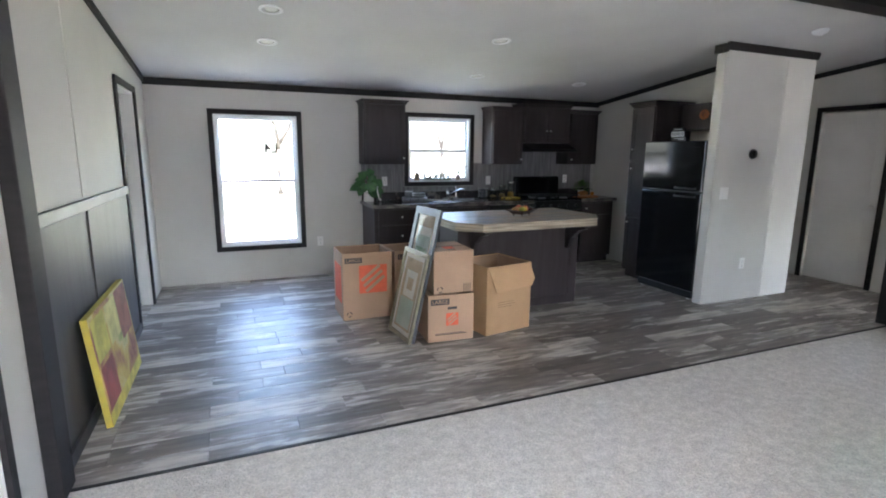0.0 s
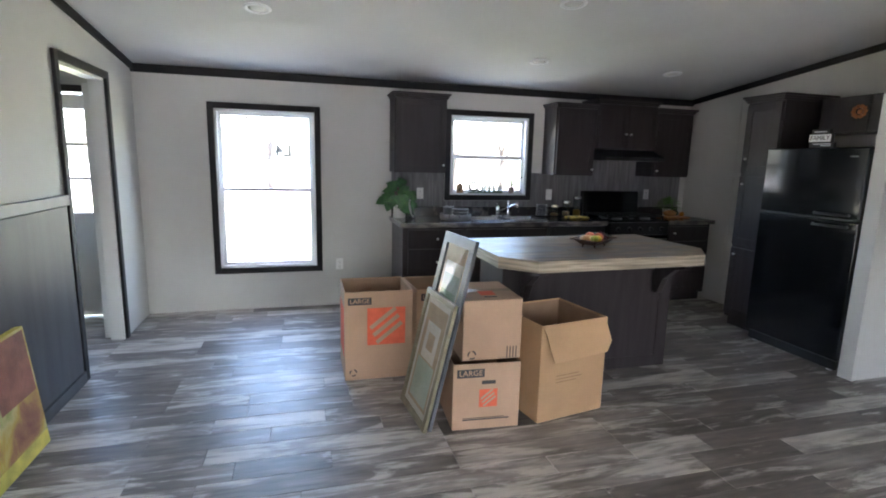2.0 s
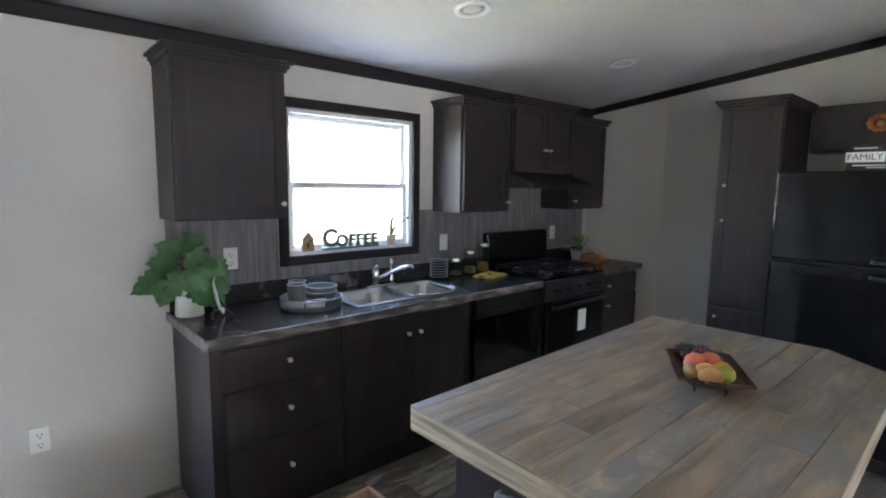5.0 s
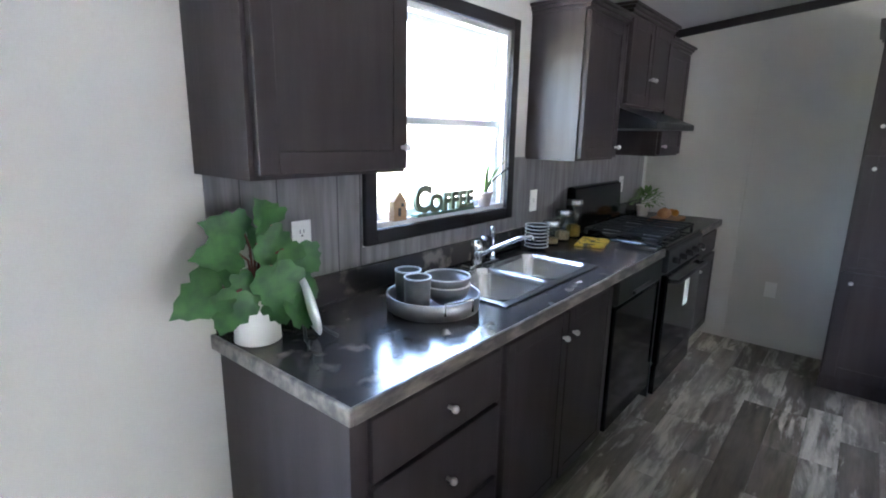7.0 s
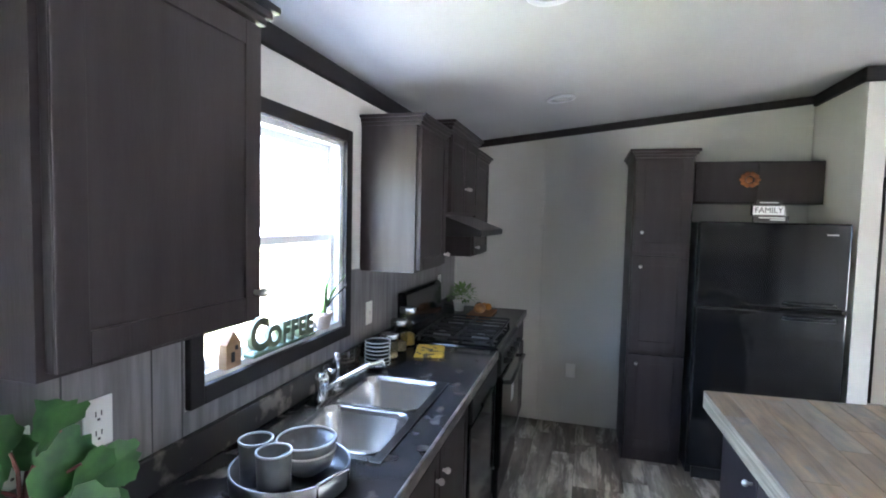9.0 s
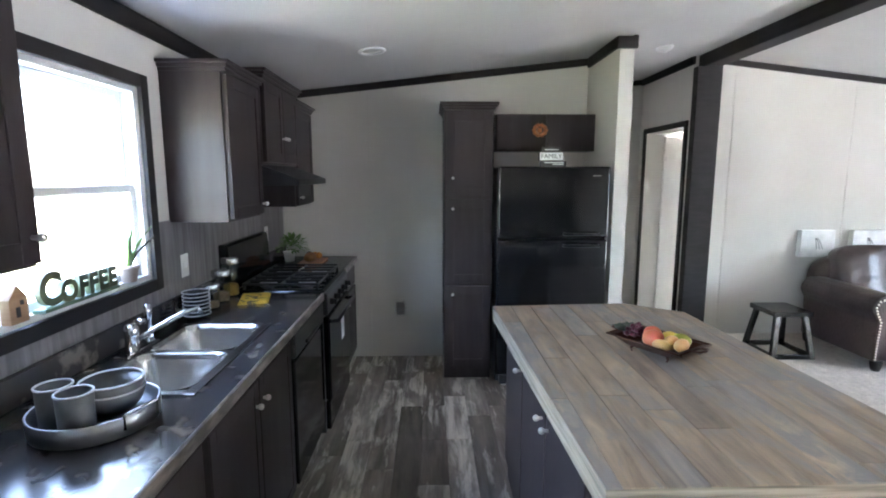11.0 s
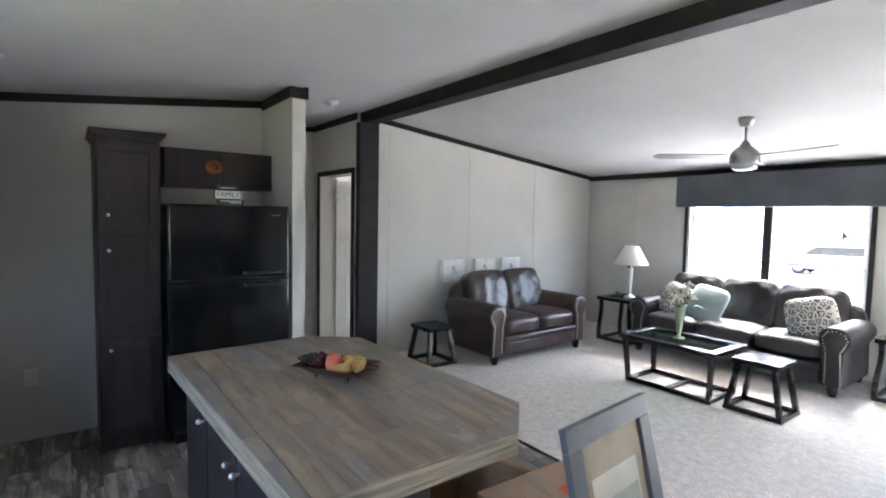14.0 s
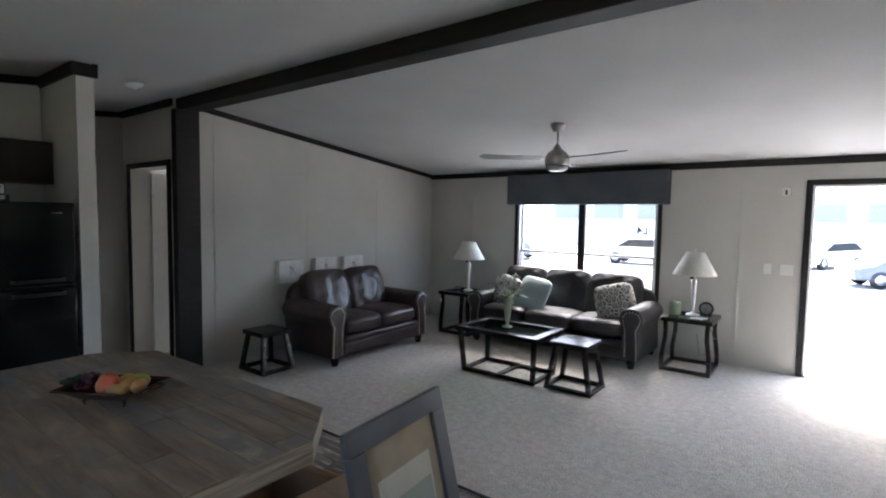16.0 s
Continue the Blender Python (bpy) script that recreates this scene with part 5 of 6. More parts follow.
Part().ball((5.33, 6.06, .965), .032, (1, 1, .9), 2, wob=.2).ob("avocado", mat("avocado_skin", (0.04, 0.06, 0.02), 0.6), bd)


def plate_y(name, x, z, y, side, w=.072, h=.115, kind_="outlet", label="white wall outlet plate"):
    o = thing(name, (x, y, z), label, "outlet" if kind_ == "outlet" else "switch", "wall plates")
    y1 = y + side * .006
    Part().box(x - w / 2, min(y, y1), z - h / 2, x + w / 2, max(y, y1), z + h / 2, .003).ob("plate", PLATE, o)
    if kind_ == "outlet":
        q = Part()
        for dz in (-.022, .022):
            for dx in (-.007, .007):
                q.box(x + dx - .0012, y1 - .001, z + dz - .006, x + dx + .0012, y1 + side * .001 if side > 0 else y1 + .001, z + dz + .006)
            q.box(x - .003, y1 - .0012, z + dz - .016, x + .003, y1 + .0012, z + dz - .011)
        q.ob("slots", INK, o)
    else:
        n = max(1, round(w / .06))
        for k in range(n):
            cx = x + (k - (n - 1) / 2) * .046
            Part().box(cx - .005, y1 - .008, z - .012, cx + .005, y1 + .008, z + .012, .002).ob("toggle", PLATE, o)
    return o


plate_y("outlet", 1.52, .43, YB, -1)
plate_y("outlet", 2.35, 1.155, YB - .006, -1)
plate_y("outlet", 2.17, 1.15, YB - .006, -1)
plate_y("switch", 3.83, 1.15, YB - .006, -1, kind_="switch", label="white wall switch plate")
plate_y("outlet", 5.10, 1.16, YB - .006, -1)
plate_y("switch", 5.111, 1.14, 3.67, -1, .115, .12, "switch", "white double switch plate on the stub wall")
plate_y("outlet", 5.49, .395, 3.67, -1)
plate_y("switch", 1.587, 1.105, YF, 1, kind_="switch", label="white wall switch plate")
plate_y("switch", 1.417, 1.105, YF, 1, .12, .12, "switch", "white double switch plate by the front door")
o = thing("outlet", (XR, 5.355, .44), "white wall outlet plate", "outlet", "wall plates")
Part().box(XR - .006, 5.318, .38, XR, 5.393, .495, .003).ob("plate", PLATE, o)
th = thing("thermostat", (5.458, 3.67, 1.53), "round dark wall thermostat on the stub wall", "thermostat")
Part().cyl((5.458, 3.67, 1.53), (5.458, 3.646, 1.53), .052, .046, 28).ob("body", BLACK, th)
Part().cyl((5.458, 3.648, 1.53), (5.458, 3.643, 1.53), .036, .034, 24).ob("dial", BLACKGL, th)
al = thing("chime_box", (1.457, YF, 1.92), "small white door chime with a dark slot", "chime")
Part().box(1.417, YF, 1.875, 1.497, YF + .03, 1.965, .006).ob("case", PLATE, al)
Part().box(1.447, YF + .028, 1.89, 1.467, YF + .0325, 1.94).ob("slot", INK, al)

# ---- lights and detectors in the ceiling ----


def tilt_at(x, y):
    s = SLOPE if y < YM else -SLOPE
    return Matrix.Translation((x, y, ceil_z(y))) @ Matrix.Rotation(math.atan(s), 4, 'X')


LENS = mat("lamp_inner", (0.7, 0.7, 0.68), 0.4)


def downlight(x, y):
    d = new("recessed_light")
    d.matrix_basis = tilt_at(x, y)
    d.matrix_world = d.matrix_basis
    tagged(d, "white recessed ceiling light with a bright ring, switched off", "ceiling light", "recessed lights")
    local(d, Part().lathe((0, 0, 0), [(.085, 0), (.088, -.006), (.08, -.012), (.065, -.012), (.06, -.004), (.06, -.001)], 32), "trim_ring", WHITE)
    local(d, Part().lathe((0, 0, 0), [(.06, -.003), (.045, -.0022), (.04, -.006), (.02, -.011), (0, -.012)], 28), "bulb", LENS)


for x, y in ((.90, 4.11), (.915, 4.84), (2.86, 4.26), (3.19, 5.41), (4.61, 5.45)):
    downlight(x, y)
sm = new("smoke_detector")
sm.matrix_basis = tilt_at(5.51, 3.2)
sm.matrix_world = sm.matrix_basis
tagged(sm, "round white smoke detector on the ceiling", "smoke detector")
local(sm, Part().lathe((0, 0, 0), [(.065, 0), (.066, -.012), (.05, -.03), (.02, -.034), (.018, -.045), (0, -.046)], 28), "body", WHITE)

# ceiling fan
FXC, FYC = 3.15, .495
fz = ceil_z(FYC)
FANM = mat("brushed_fan_nickel", (0.40, 0.385, 0.37), 0.28, 1.0, col2=(0.32, 0.31, 0.30), scale=20, stretch=(1, 1, 10))
fn = thing("ceiling_fan", (FXC, FYC, fz), "brushed nickel three-blade ceiling fan with a light bowl", "ceiling fan")
Part().lathe((FXC, FYC, fz - .075), [(.02, 0), (.045, .005), (.065, .05), (.068, .085), (0, .085)], 28).ob("canopy", FANM, fn)
Part().cyl((FXC, FYC, fz - .20), (FXC, FYC, fz - .06), .011).ob("rod", FANM, fn)
Part().lathe((FXC, FYC, 2.10), [(.11, 0), (.115, .01), (.115, .07), (.105, .10), (.07, .135), (.045, .15), (.03, .18), (.014, .20), (0, .20)], 32).ob("motor", FANM, fn)
Part().lathe((FXC, FYC, 2.045), [(0, 0), (.06, .004), (.095, .018), (.108, .055), (0, .055)], 32).ob("light_bowl", mat("frosted_glass", (0.75, 0.76, 0.76), 0.25), fn)
BLADE = mat("silver_blade", (0.22, 0.23, 0.23), 0.45, col2=(0.18, 0.19, 0.19), scale=5)
for a in (162.5, 282.5, 42.5):
    m = Matrix.Translation((FXC, FYC, 2.165)) @ Matrix.Rotation(radians(a), 4, 'Z') @ Matrix.Rotation(radians(11), 4, 'X')
    Part().prism([(.15, -.05), (.68, -.065), (.74, .0), (.71, .065), (.15, .05)], .006, m, .002).ob("blade", BLADE, fn)
    q = Part().box(.09, -.02, .004, .22, .02, .012, .002, m=m)
    q.ob("arm", FANM, fn)

# ---- living room ----


def sofa(name, at, turn, width, seats, m, label):
    """A roll-arm sofa in its own axes: width along x from 0, front at y = 0, back at y = .95."""
    s = thing(name, at, label, "sofa", turn=turn)
    D = .93
    aw = .24
    local(s, Part().box(aw - .06, .05, .09, width - aw + .06, D - .06, .30, .02), "frame", m)
    for k in (0, 1):
        q = Part()
        x0, sgn = (0.0, 1) if k == 0 else (width, -1)
        prof = [(.05, .10), (.22, .10), (.225, .28), (.235, .44), (.255, .50), (.262, .56), (.24, .625), (.19, .655), (.12, .66), (.05, .635), (.012, .58), (.005, .53), (.03, .48), (.06, .43), (.055, .28)]
        pts = [(x0 + sgn * a, b) for a, b in (prof if sgn > 0 else prof[::-1])]
        q.prism(pts, D - .12, Matrix(((1, 0, 0, 0), (0, 0, 1, .02), (0, 1, 0, 0), (0, 0, 0, 1))), .018, smooth=True)
        local(s, q, "arm", m)
        q = Part()
        pl_ = [(.07, .12), (.075, .28), (.085, .43), (.05, .50), (.035, .55), (.06, .60), (.12, .625), (.185, .615), (.225, .56), (.215, .50), (.195, .42), (.19, .28), (.19, .12)]
        for (a, b), (c, d) in zip(pl_, pl_[1:]):
            n = max(1, int(math.hypot(c - a, d - b) / .022))
            for j in range(n):
                u = j / n
                q.ball((x0 + sgn * (a + (c - a) * u), .018, b + (d - b) * u), .009, n=1)
        local(s, q, "nail_heads", BRASS, kind="stuff")
        for y in (.05, D - .12):
            q = Part().lathe((x0 + sgn * .14, y + .03, 0), [(.028, 0), (.036, .02), (.045, .07), (.04, .11), (0, .11)], 14)
            local(s, q, "foot", ESPRESSO)
    q = Part().box(aw - .02, .015, .12, width - aw + .02, .08, .25, .02, 3, smooth=True).box(aw - .02, .008, .235, width - aw + .02, .08, .31, .022, 3, smooth=True)
    local(s, q, "front_rail", m)
    iw = (width - 2 * aw + .02) / seats
    for k in range(seats):
        cx = aw - .01 + iw * (k + .5)
        q = Part().cushion(iw + .012, .60, .21, Matrix.Translation((cx, .30, .405)), .22, 12, .006)
        local(s, q, "seat_cushion", m)
        q = Part().cushion(iw + .03, .56, .27, Matrix.Translation((cx, .69, .68)) @ Matrix.Rotation(radians(72), 4, 'X'), .26, 14, .022)
        local(s, q, "back_cushion", m)
    q = Part().cushion(width - .18, .20, .78, Matrix.Translation((width / 2, D - .10, .49)), .12, 10, .004)
    local(s, q, "back", m)
    return s


sofa("loveseat", (5.11, 1.57, 0), -90, 1.65, 2, LEATHER, "brown leather roll-arm loveseat with nail-head trim")
sofa("sofa", (4.83, -.46, 0), 180, 2.26, 3, LEATHERD, "dark leather roll-arm three-seat sofa under the window")


def pillow(name, w, m, material, label, motif=None):
    p = thing(name, tuple(m.translation), label, "pillow", "sofa pillows")
    q = Part().cushion(w, w, .15, m, .75, 12, .006)
    q.ob("cover", material, p)
    return p


AQUA = mat("aqua_satin", (0.36, 0.43, 0.42), 0.5, col2=(0.29, 0.36, 0.35), scale=5, bump=0.1, bscale=200)


def floral_mat():
    m = mat("floral_cloth", (0.6, 0.58, 0.52), 0.9, bump=0.1, bscale=250)
    nt = m.node_tree
    b = nt.nodes["Principled BSDF"]
    v = nt.nodes.new("ShaderNodeTexVoronoi")
    v.feature = 'DISTANCE_TO_EDGE'
    v.inputs["Scale"].default_value = 17
    g = nt.nodes.new("ShaderNodeNewGeometry")
    nt.links.new(g.outputs["Position"], v.inputs["Vector"])
    r = nt.nodes.new("ShaderNodeValToRGB")
    r.color_ramp.interpolation = 'CONSTANT'
    els = r.color_ramp.elements
    els[0].color, els[1].color = (0.60, 0.58, 0.53, 1), (0.05, 0.06, 0.065, 1)
    els[1].position = 0.10
    e = els.new(0.24)
    e.color = (0.50, 0.49, 0.45, 1)
    e = els.new(0.34)
    e.color = (0.06, 0.07, 0.075, 1)
    nt.links.new(v.outputs["Distance"], r.inputs[0])
    nt.links.new(r.outputs[0], b.inputs["Base Color"])
    return m


FLOR = floral_mat()
pillow("throw_pillow", .44, pose(2.98, -.79, .66, 68, 0, 194) @ Matrix.Rotation(radians(14), 4, 'Z'), FLOR, "black and cream floral throw pillow on the sofa")
pillow("throw_pillow", .46, pose(4.02, -.78, .645, 62, 0, 172) @ Matrix.Rotation(radians(-8), 4, 'Z'), AQUA, "pale aqua satin throw pillow on the sofa")
pillow("throw_pillow", .40, pose(4.40, -.80, .655, 68, 0, 165) @ Matrix.Rotation(radians(-12), 4, 'Z'), FLOR, "black and cream floral throw pillow in the sofa corner")


def bowed_leg(q, a, b, r=.022, bow=(0, 0)):
    """A square leg from a to b, curved outwards half way."""
    pts = []
    for k in range(7):
        u = k / 6
        p = Vector(a).lerp(Vector(b), u)
        w = math.sin(math.pi * 2 * u) * .5
        pts.append((p.x + bow[0] * w, p.y + bow[1] * w, p.z))
    for p0, p1 in zip(pts, pts[1:]):
        q.prism([(-r, -r), (r, -r), (r, r), (-r, r)], p1[2] - p0[2] + .002, Matrix(((1, 0, (p1[0] - p0[0]) / (p1[2] - p0[2]), p0[0]), (0, 1, (p1[1] - p0[1]) / (p1[2] - p0[2]), p0[1]), (0, 0, 1, p0[2]), (0, 0, 0, 1))))


def table(name, cx, cy, top, foot, h, label, glass=False, bow=.03, bars=True, topmat=None, th=.045, turn=0, category="table", group=""):
    """Dark table: a framed top on four splayed legs joined by floor rails. top and foot are sizes along x and y."""
    t = thing(name, (cx, cy, 0), label, category, group, turn=turn)
    tx, ty_ = top[0] / 2, top[1] / 2
    fx, fy = foot[0] / 2, foot[1] / 2
    for sx in (-1, 1):
        for sy in (-1, 1):
            q = Part()
            bowed_leg(q, (sx * (fx - .025), sy * (fy - .025), .0), (sx * (tx - .045), sy * (ty_ - .045), h - th), .02, (sx * bow, 0))
            local(t, q, "leg", ESPRESSO)
    q = Part()
    for s in (-1, 1):
        q.box(-fx + .045, s * (fy - .025) - .018, .004, fx - .045, s * (fy - .025) + .018, .044, .003)
        q.box(s * (fx - .025) - .018, -fy + .045, .004, s * (fx - .025) + .018, fy - .045, .044, .003)
    if bars and glass:
        q.box(-.018, -fy + .04, .006, .018, fy - .04, .042, .003)
    local(t, q, "rails", ESPRESSO)
    if glass:
        f = .075
        q = Part().box(-tx, -ty_, h - th, tx, -ty_ + f, h, .004).box(-tx, ty_ - f, h - th, tx, ty_, h, .004).box(-tx, -ty_ + f, h - th, -tx + f, ty_ - f, h, .004).box(tx - f, -ty_ + f, h - th, tx, ty_ - f, h, .004)
        local(t, q, "top_frame", ESPRESSO)
        g = local(t, Part().box(-tx + f - .006, -ty_ + f - .006, h - .012, tx - f + .006, ty_ - f + .006, h - .004, .001), "glass_top", TGLASS, label="pale green glass inset")
    else:
        local(t, Part().box(-tx, -ty_, h - th, tx, ty_, h, .006), "top", topmat or ESPRESSO)
    return t


table("coffee_table", 3.67, .41, (.94, .62), (.84, .50), .48, "dark wood coffee table with an inset glass top", glass=True, bow=.0)
table("end_table", 2.225, -1.0, (.50, .54), (.50, .54), .58, "dark wood end table with curved legs and a glass top", glass=True, group="end tables", bow=.02, bars=False)
table("end_table", 5.10, -.84, (.52, .54), (.50, .54), .58, "dark wood end table with curved legs and a glass top", glass=True, group="end tables", bow=.02, bars=False)
table("stool", 2.94, .42, (.36, .36), (.47, .40), .46, "small black wood stool with splayed legs", bow=0, category="stool", group="black stools")
table("stool", 5.66, 1.93, (.36, .34), (.44, .40), .42, "small black wood stool beside the loveseat", bow=0, category="stool", group="black stools")


def table_lamp(x, y, z):
    l = thing("table_lamp", (x, y, z), "brushed metal table lamp with a white cone shade, switched off", "lamp", "table lamps")
    Part().lathe((x, y, z), [(.0, 0), (.07, 0), (.066, .012), (.05, .022), (.02, .032), (.013, .05), (.028, .37), (.028, .39), (.012, .40), (.008, .45), (0, .45)], 24).ob("base", NICKEL, l)
    Part().box(x + .005, y - .02, z + .39, x + .04, y + .015, z + .425, .003).ob("switch_box", BLACK, l)
    Part().lathe((x, y, z + .44), [(.218, 0), (.22, .002), (.09, .245), (.086, .245), (.215, .004), (.213, 0)], 40).ob("shade", SHADE, l)
    Part().cyl((x, y, z + .43), (x, y, z + .705), .004, n=8).ball((x, y, z + .71), .009).ob("finial", NICKEL, l)


table_lamp(2.215, -1.02, .583)
table_lamp(5.04, -.84, .583)
jr = thing("green_candle_jar", (2.385, -.95, .583), "ribbed pale green candle jar on the end table", "jar")
Part().lathe((2.385, -.95, .583), [(.05, 0), (.062, .01), (.066, .03), (.062, .05), (.067, .07), (.062, .09), (.066, .11), (.055, .135), (.058, .145), (.05, .145), (.045, .12), (0, .11)], 28).ob("body", mat("green_glaze", (0.30, 0.38, 0.24), 0.3, col2=(0.22, 0.29, 0.17), scale=8), jr)
ck = thing("desk_clock", (2.075, -.95, .583), "round dark clock on a small stand", "clock")
q = Part()
R = .062
q.tube([(2.075 + R * math.cos(a * .2244), -.95, .68 + R * math.sin(a * .2244)) for a in range(29)], .011, n=8)
q.lathe((2.075, -.95, .584), [(.04, 0), (.036, .01), (.012, .016), (.01, .035), (0, .035)], 16)
q.ob("case", BLACK, ck)
Part().cyl((2.075, -.955, .68), (2.075, -.948, .68), .055, n=28).ob("face", mat("clock_face", (0.42, 0.42, 0.40), 0.5), ck)
Part().box(2.074, -.947, .68, 2.0751, -.945, .72).box(2.075, -.947, .679, 2.10, -.945, .681).ob("hour_marks", INK, ck)
bk = thing("leaflets", (2.12, -.83, .583), "pale leaflets lying on the end table", "paper")
Part().box(2.075, -.88, .584, 2.2, -.78, .588).box(2.04, -.90, .5885, 2.16, -.82, .592).ob("sheets", WHITE, bk)
cd = thing("lamp_cord", (2.14, -1.35, .0), "thin grey lamp cord hanging behind the end table", "cable")
Part().tube([(2.16, -1.10, .575), (2.15, -1.33, .52), (2.075, -1.40, .35), (2.05, -1.41, .12), (2.2, -1.41, .06), (2.24, -1.42, .3)], .004, n=6).ob("cord", RAIL, cd)

# vase of white flowers on the coffee table
vs = thing("flower_vase", (3.69, .41, .482), "tall green glass vase of white artificial flowers", "vase")
Part().lathe((3.69, .41, .478), [(.055, 0), (.055, .008), (.018, .022), (.016, .035), (.03, .10), (.05, .30), (.062, .33), (.058, .33), (.045, .30), (.024, .10), (0, .06)], 28).ob("glass", mat("celadon_glass", (0.42, 0.46, 0.34), 0.2, col2=(0.36, 0.40, 0.29), scale=8), vs)
PETAL = mat("white_petal", (0.72, 0.70, 0.62), 0.7, col2=(0.60, 0.58, 0.50), scale=20)
rnd = random.Random(12)
pq, lq, sq_ = Part(), Part(), Part()
for k in range(9):
    a = k * .7
    r = rnd.uniform(.06, .17)
    c = Vector((3.69 + r * math.cos(a), .41 + r * math.sin(a), .478 + rnd.uniform(.36, .52)))
    sq_.tube([(3.69, .41, .75), (3.69 + .4 * (c.x - 3.69), .41 + .4 * (c.y - .41), .83), c], .003, n=5)
    for j in range(22):
        d = Vector((rnd.gauss(0, 1), rnd.gauss(0, 1), rnd.gauss(.2, .8))).normalized()
        leaf_blade(pq, c + d * .008, d, rnd.uniform(.035, .055), False)
for k in range(26):
    a, r = rnd.uniform(0, 6.28), rnd.uniform(.04, .14)
    c = Vector((3.69 + r * math.cos(a), .41 + r * math.sin(a), .478 + rnd.uniform(.30, .46)))
    leaf_blade(lq, c, (math.cos(a), math.sin(a), rnd.uniform(-.3, .8)), rnd.uniform(.06, .10), False)
pq.ob("petals", PETAL, vs, kind="stuff")
lq.ob("leaves", LEAF, vs, kind="stuff")
sq_.ob("stems", LEAF2, vs)
fl = thing("small_flowers", (4.86, -.70, .583), "small glass of yellow and white flowers", "flowers")
Part().lathe((5.12, -.68, .583), [(.02, 0), (.028, .05), (.026, .05), (0, .01)], 16).ob("glass", JAR, fl)
pq = Part()
for j in range(40):
    d = Vector((rnd.gauss(0, 1), rnd.gauss(0, 1), abs(rnd.gauss(.4, .8)))).normalized()
    leaf_blade(pq, Vector((5.12, -.68, .62)) + d * .02, d, .04, False)
pq.ob("leaves", LEAF2, fl, kind="stuff")

# three small prints over the loveseat
for y in (1.285, .765, .295):
    pc = thing("small_canvas", (XE, y, .93), "small white canvas print above the loveseat", "picture", "small prints")
    Part().box(XE - .075, y - .17, .80, XE - .012, y + .17, 1.065, .003).ob("canvas", mat("print_canvas", (0.84, 0.83, 0.81), 0.8, scale=9), pc)
    q = Part()
    for k in range(3):
        q.tube([(XE - .0765, y - .05 + .03 * k, .88), (XE - .0765, y - .02 + .02 * k, .95), (XE - .0765, y + .01 + .01 * k, .99)], .003, n=5)
    q.ob("sketch", RAIL, pc)
    Part().box(XE - .012, y - .06, .86, XE, y + .06, 1.0).ob("hanger", ESPRESSO, pc)

# valance over the front window
va = thing("valance", (3.66, YF, 1.98), "slate blue padded box valance over the front window", "valance")
Part().box(2.585, YF + .001, 1.79, 4.73, YF + .13, 2.20, .012, 3).ob("board", VALANCE, va)

# ---- outdoors ----
Part().box(-90, -140, -.9, 90, 140, -.85).ob("ground", GRAVEL, kind="structure", label="pale gravel and dry grass ground")
Part().box(-60, YB + 2.5, -.849, 60, 30, -.84).ob("lawn", LAWN, kind="structure", label="patchy dry lawn behind the house")
Part().box(-.2, YF - T - 1.6, -.85, 1.6, YF - T - .052, -.03, .01).ob("entry_deck", mat("pale_deck", (0.55, 0.53, 0.50), 0.8, scale=4, stretch=(8, 1, 1)), kind="structure", label="pale step outside the front door")


def tree(x, y, h, seed):
    r = random.Random(seed)
    t = thing("bare_tree", (x, y, -.85), "bare winter tree with thin branching limbs", "tree", "bare trees")
    q = Part()

    def grow(p, d, ln, rad, depth):
        mid_ = p + d * ln * .5 + Vector((r.uniform(-.05, .05), r.uniform(-.05, .05), 0)) * ln
        e = p + d * ln
        q.tube([p, mid_, e], rad, n=6 if depth > 2 else 4, taper=.6)
        if depth == 0:
            return
        for _ in range(3 if depth > 1 else 4):
            nd = (d + Vector((r.uniform(-.8, .8), r.uniform(-.8, .8), r.uniform(-.1, .6)))).normalized()
            grow(p + d * ln * r.uniform(.6, 1.0), nd, ln * r.uniform(.55, .78), rad * .55, depth - 1)
    grow(Vector((x, y, -.86)), Vector((0, 0, 1)), h * .35, h * .022, 4)
    q.ob("limbs", BARK, t)


for i, (x, y, h) in enumerate(((-3, 24, 8), (3.0, 30, 9), (9, 27, 8), (14, 33, 9), (-9, 32, 9), (-1, 40, 10), (7, 42, 10))):
    tree(x, y, h, i + 3)
CARW = mat("white_car_paint", (0.65, 0.66, 0.67), 0.25, coat=.6)
CARD_ = mat("dark_car_paint", (0.10, 0.12, 0.15), 0.25, coat=.6)


def parked_car(x, y, turn, m, label):
    c = thing("parked_car", (x, y, -.84), label, "car", "parked cars", turn=turn)
    local(c, Part().prism([(-2.2, .3), (2.2, .3), (2.25, .75), (1.5, .92), (.75, 1.42), (-1.2, 1.48), (-2.1, .98), (-2.25, .7)], 1.75, Matrix(((1, 0, 0, 0), (0, 0, -1, .875), (0, 1, 0, 0), (0, 0, 0, 1))), .06), "body", m)
    local(c, Part().prism([(1.35, .95), (.72, 1.36), (-1.15, 1.40), (-1.85, 1.0)], 1.77, Matrix(((1, 0, 0, 0), (0, 0, -1, .885), (0, 1, 0, 0), (0, 0, 0, 1)))), "windows", BLACKGL)
    for wx in (-1.4, 1.4):
        for s in (-1, 1):
            local(c, Part().cyl((wx, s * .70, .32), (wx, s * .90, .32), .32, n=22), "tyre", BLACK)
            local(c, Part().cyl((wx, s * .89, .32), (wx, s * .91, .32), .19, n=16), "rim", STEEL)


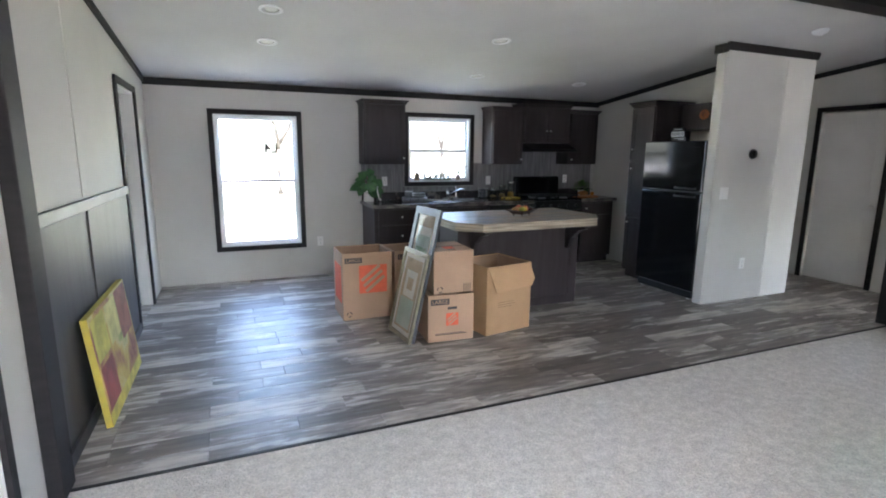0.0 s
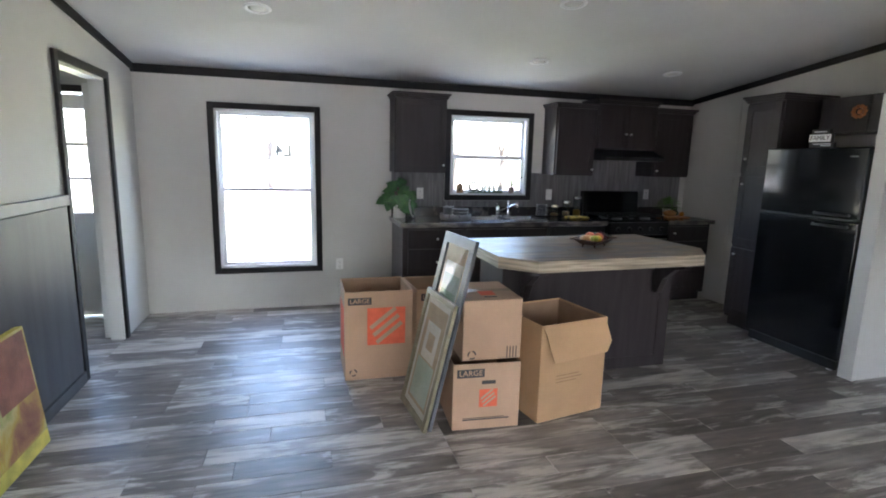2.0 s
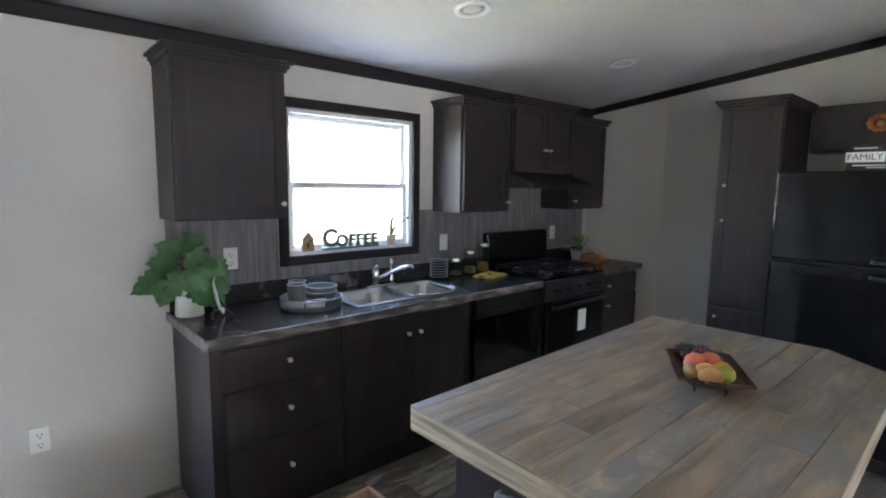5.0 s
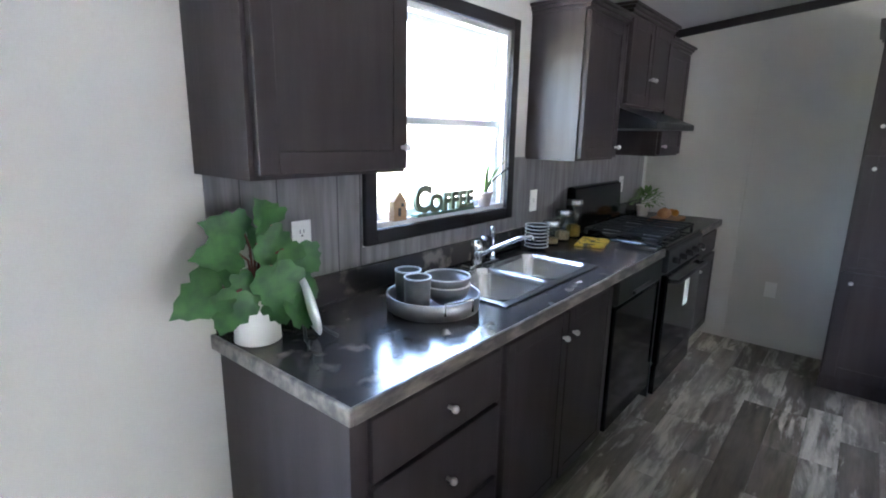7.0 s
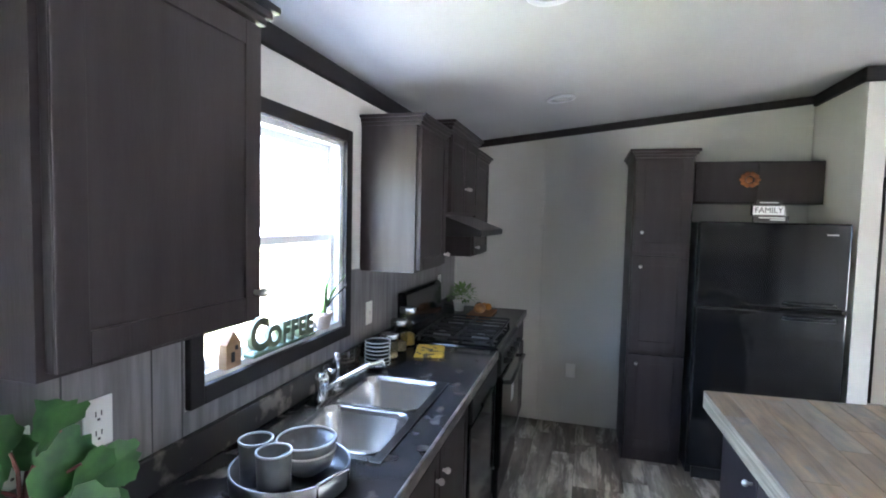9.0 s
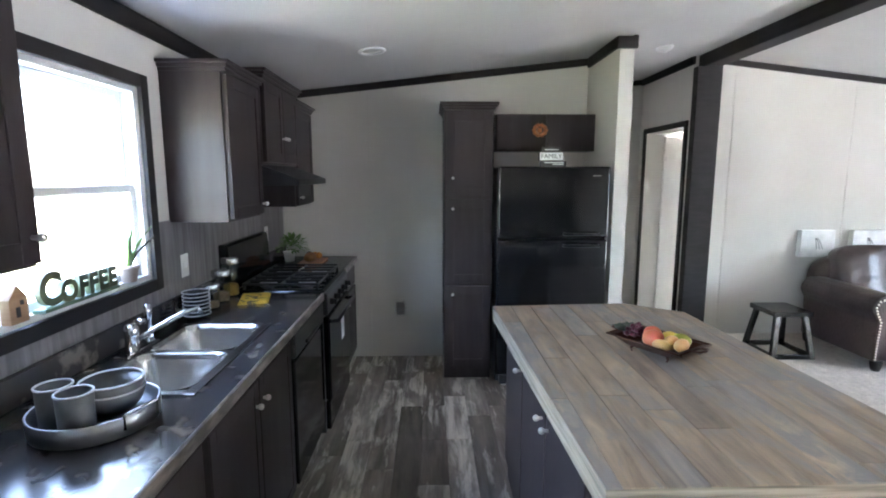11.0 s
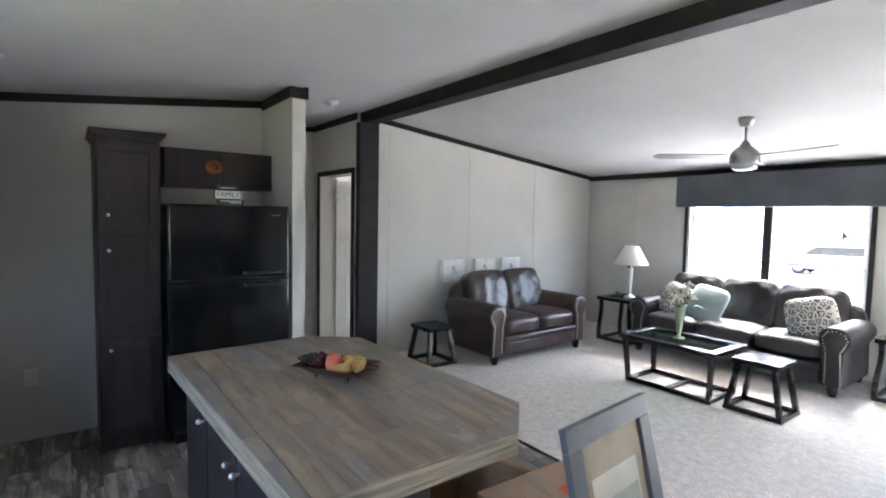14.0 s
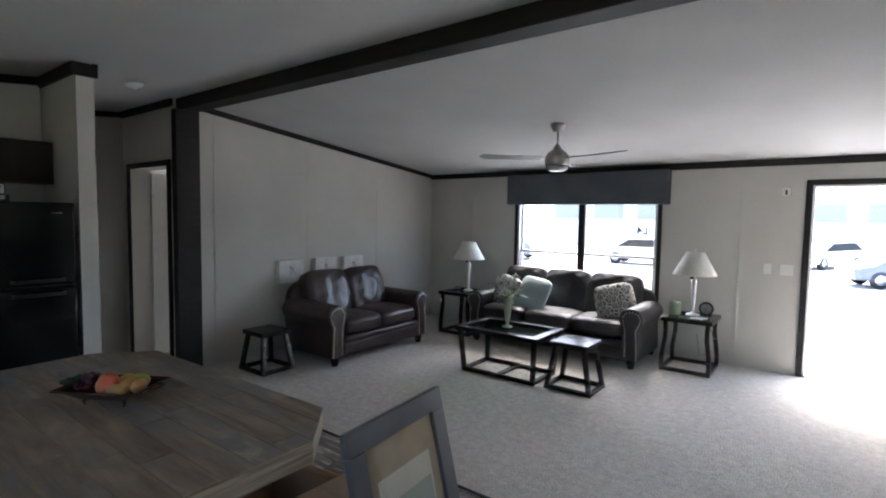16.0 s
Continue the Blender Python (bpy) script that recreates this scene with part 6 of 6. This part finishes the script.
parked_car(-1.6, -21, 20, CARD_, "dark car parked across the yard")
parked_car(1.2, -29, 60, CARW, "white car parked near the long building")
parked_car(9.0, -24, 0, CARW, "white car parked across the yard")
parked_car(17.0, -22, 5, CARD_, "dark car parked across the yard")
bl = thing("long_building", (0, -42, -.85), "long low white building with dark window bands", "building")
Part().box(-45, -52, -.85, 25, -42, 5.2).ob("wall", mat("white_siding", (0.62, 0.61, 0.59), 0.7, scale=2), bl)
Part().box(-45.5, -52.5, 5.2, 25.5, -41.4, 5.6, .05).ob("roof", RAIL, bl)
wn_ = Part()
for k in range(17):
    wn_.box(-44 + k * 4, -42.05, 1.6, -41.2 + k * 4, -41.96, 3.0, .02)
wn_.ob("window", mat("dim_glass", (0.22, 0.23, 0.24), 0.3), bl)

# ---- floor planks and island boards, piece by piece ----
fl_ob = bpy.data.objects["floor"]


def plank_mesh(name, w, d, h, material, bev=.0012):
    q = Part().box(0, 0, -h, w, d, 0, bev, 1)
    me = bpy.data.meshes.new(name)
    q.bm.to_mesh(me)
    q.bm.free()
    me.materials.append(material)
    return me


def lay(mesh, x, y, z, parent):
    o = new("plank", mesh)
    o.parent = parent
    o.location = (x, y, z)


rnd = random.Random(21)
PW = .152
cache = {}
y = YS + .012
while y < YB - .01:
    d = min(PW, YB - y) - .0015
    x = XL - rnd.choice((.0, .3, .61, .92, .45, .77))
    end = XR if y > 3.72 else XH
    while x < end:
        pln = rnd.choice((.46, .61, .61, .92, 1.22))
        a, b = max(x, XL), min(x + pln, end)
        if b - a > .02:
            key = (round(b - a, 3), round(d, 3))
            if key not in cache:
                cache[key] = plank_mesh("plank", b - a - .0015, d, .011, PLANK)
            lay(cache[key], a, y, 0, fl_ob)
        x += pln
    y += PW
q = Part()
q.box(-2.2, 3.2, -.011, XL, YB, -.001)
q.box(XR + T, 3.76, -.011, 8.3, 4.9, -.001).box(XH, 2.64, -.011, 8.3, 3.76, -.001)
q.ob("floor_side_rooms", PLANK, kind="structure", label="grey-brown distressed vinyl floor of the side rooms")


def clip_poly(poly, axis, lim, keep_less):
    out = []
    for p, n in zip(poly, poly[1:] + poly[:1]):
        ip = (p[axis] <= lim) == keep_less
        inn = (n[axis] <= lim) == keep_less
        if ip:
            out.append(p)
        if ip != inn:
            u = (lim - p[axis]) / (n[axis] - p[axis])
            out.append((p[0] + (n[0] - p[0]) * u, p[1] + (n[1] - p[1]) * u))
    return out


yy = 3.79
while yy < 4.79:
    x = 2.2 - rnd.uniform(0, .7)
    while x < 3.9:
        ln = rnd.uniform(.5, 1.1)
        poly = [(a, b) for a, b in TOP]
        g = .0011
        for ax, lim, less in ((0, x + g, False), (0, x + ln - g, True), (1, yy + g, False), (1, yy + .098 - g, True)):
            poly = clip_poly(poly, ax, lim, less) if poly else poly
        if len(poly) > 2:
            Part().prism(poly, .004, Matrix.Translation((0, 0, .923))).ob("plank", ISLTOP, topo)
        x += ln
    yy += .098
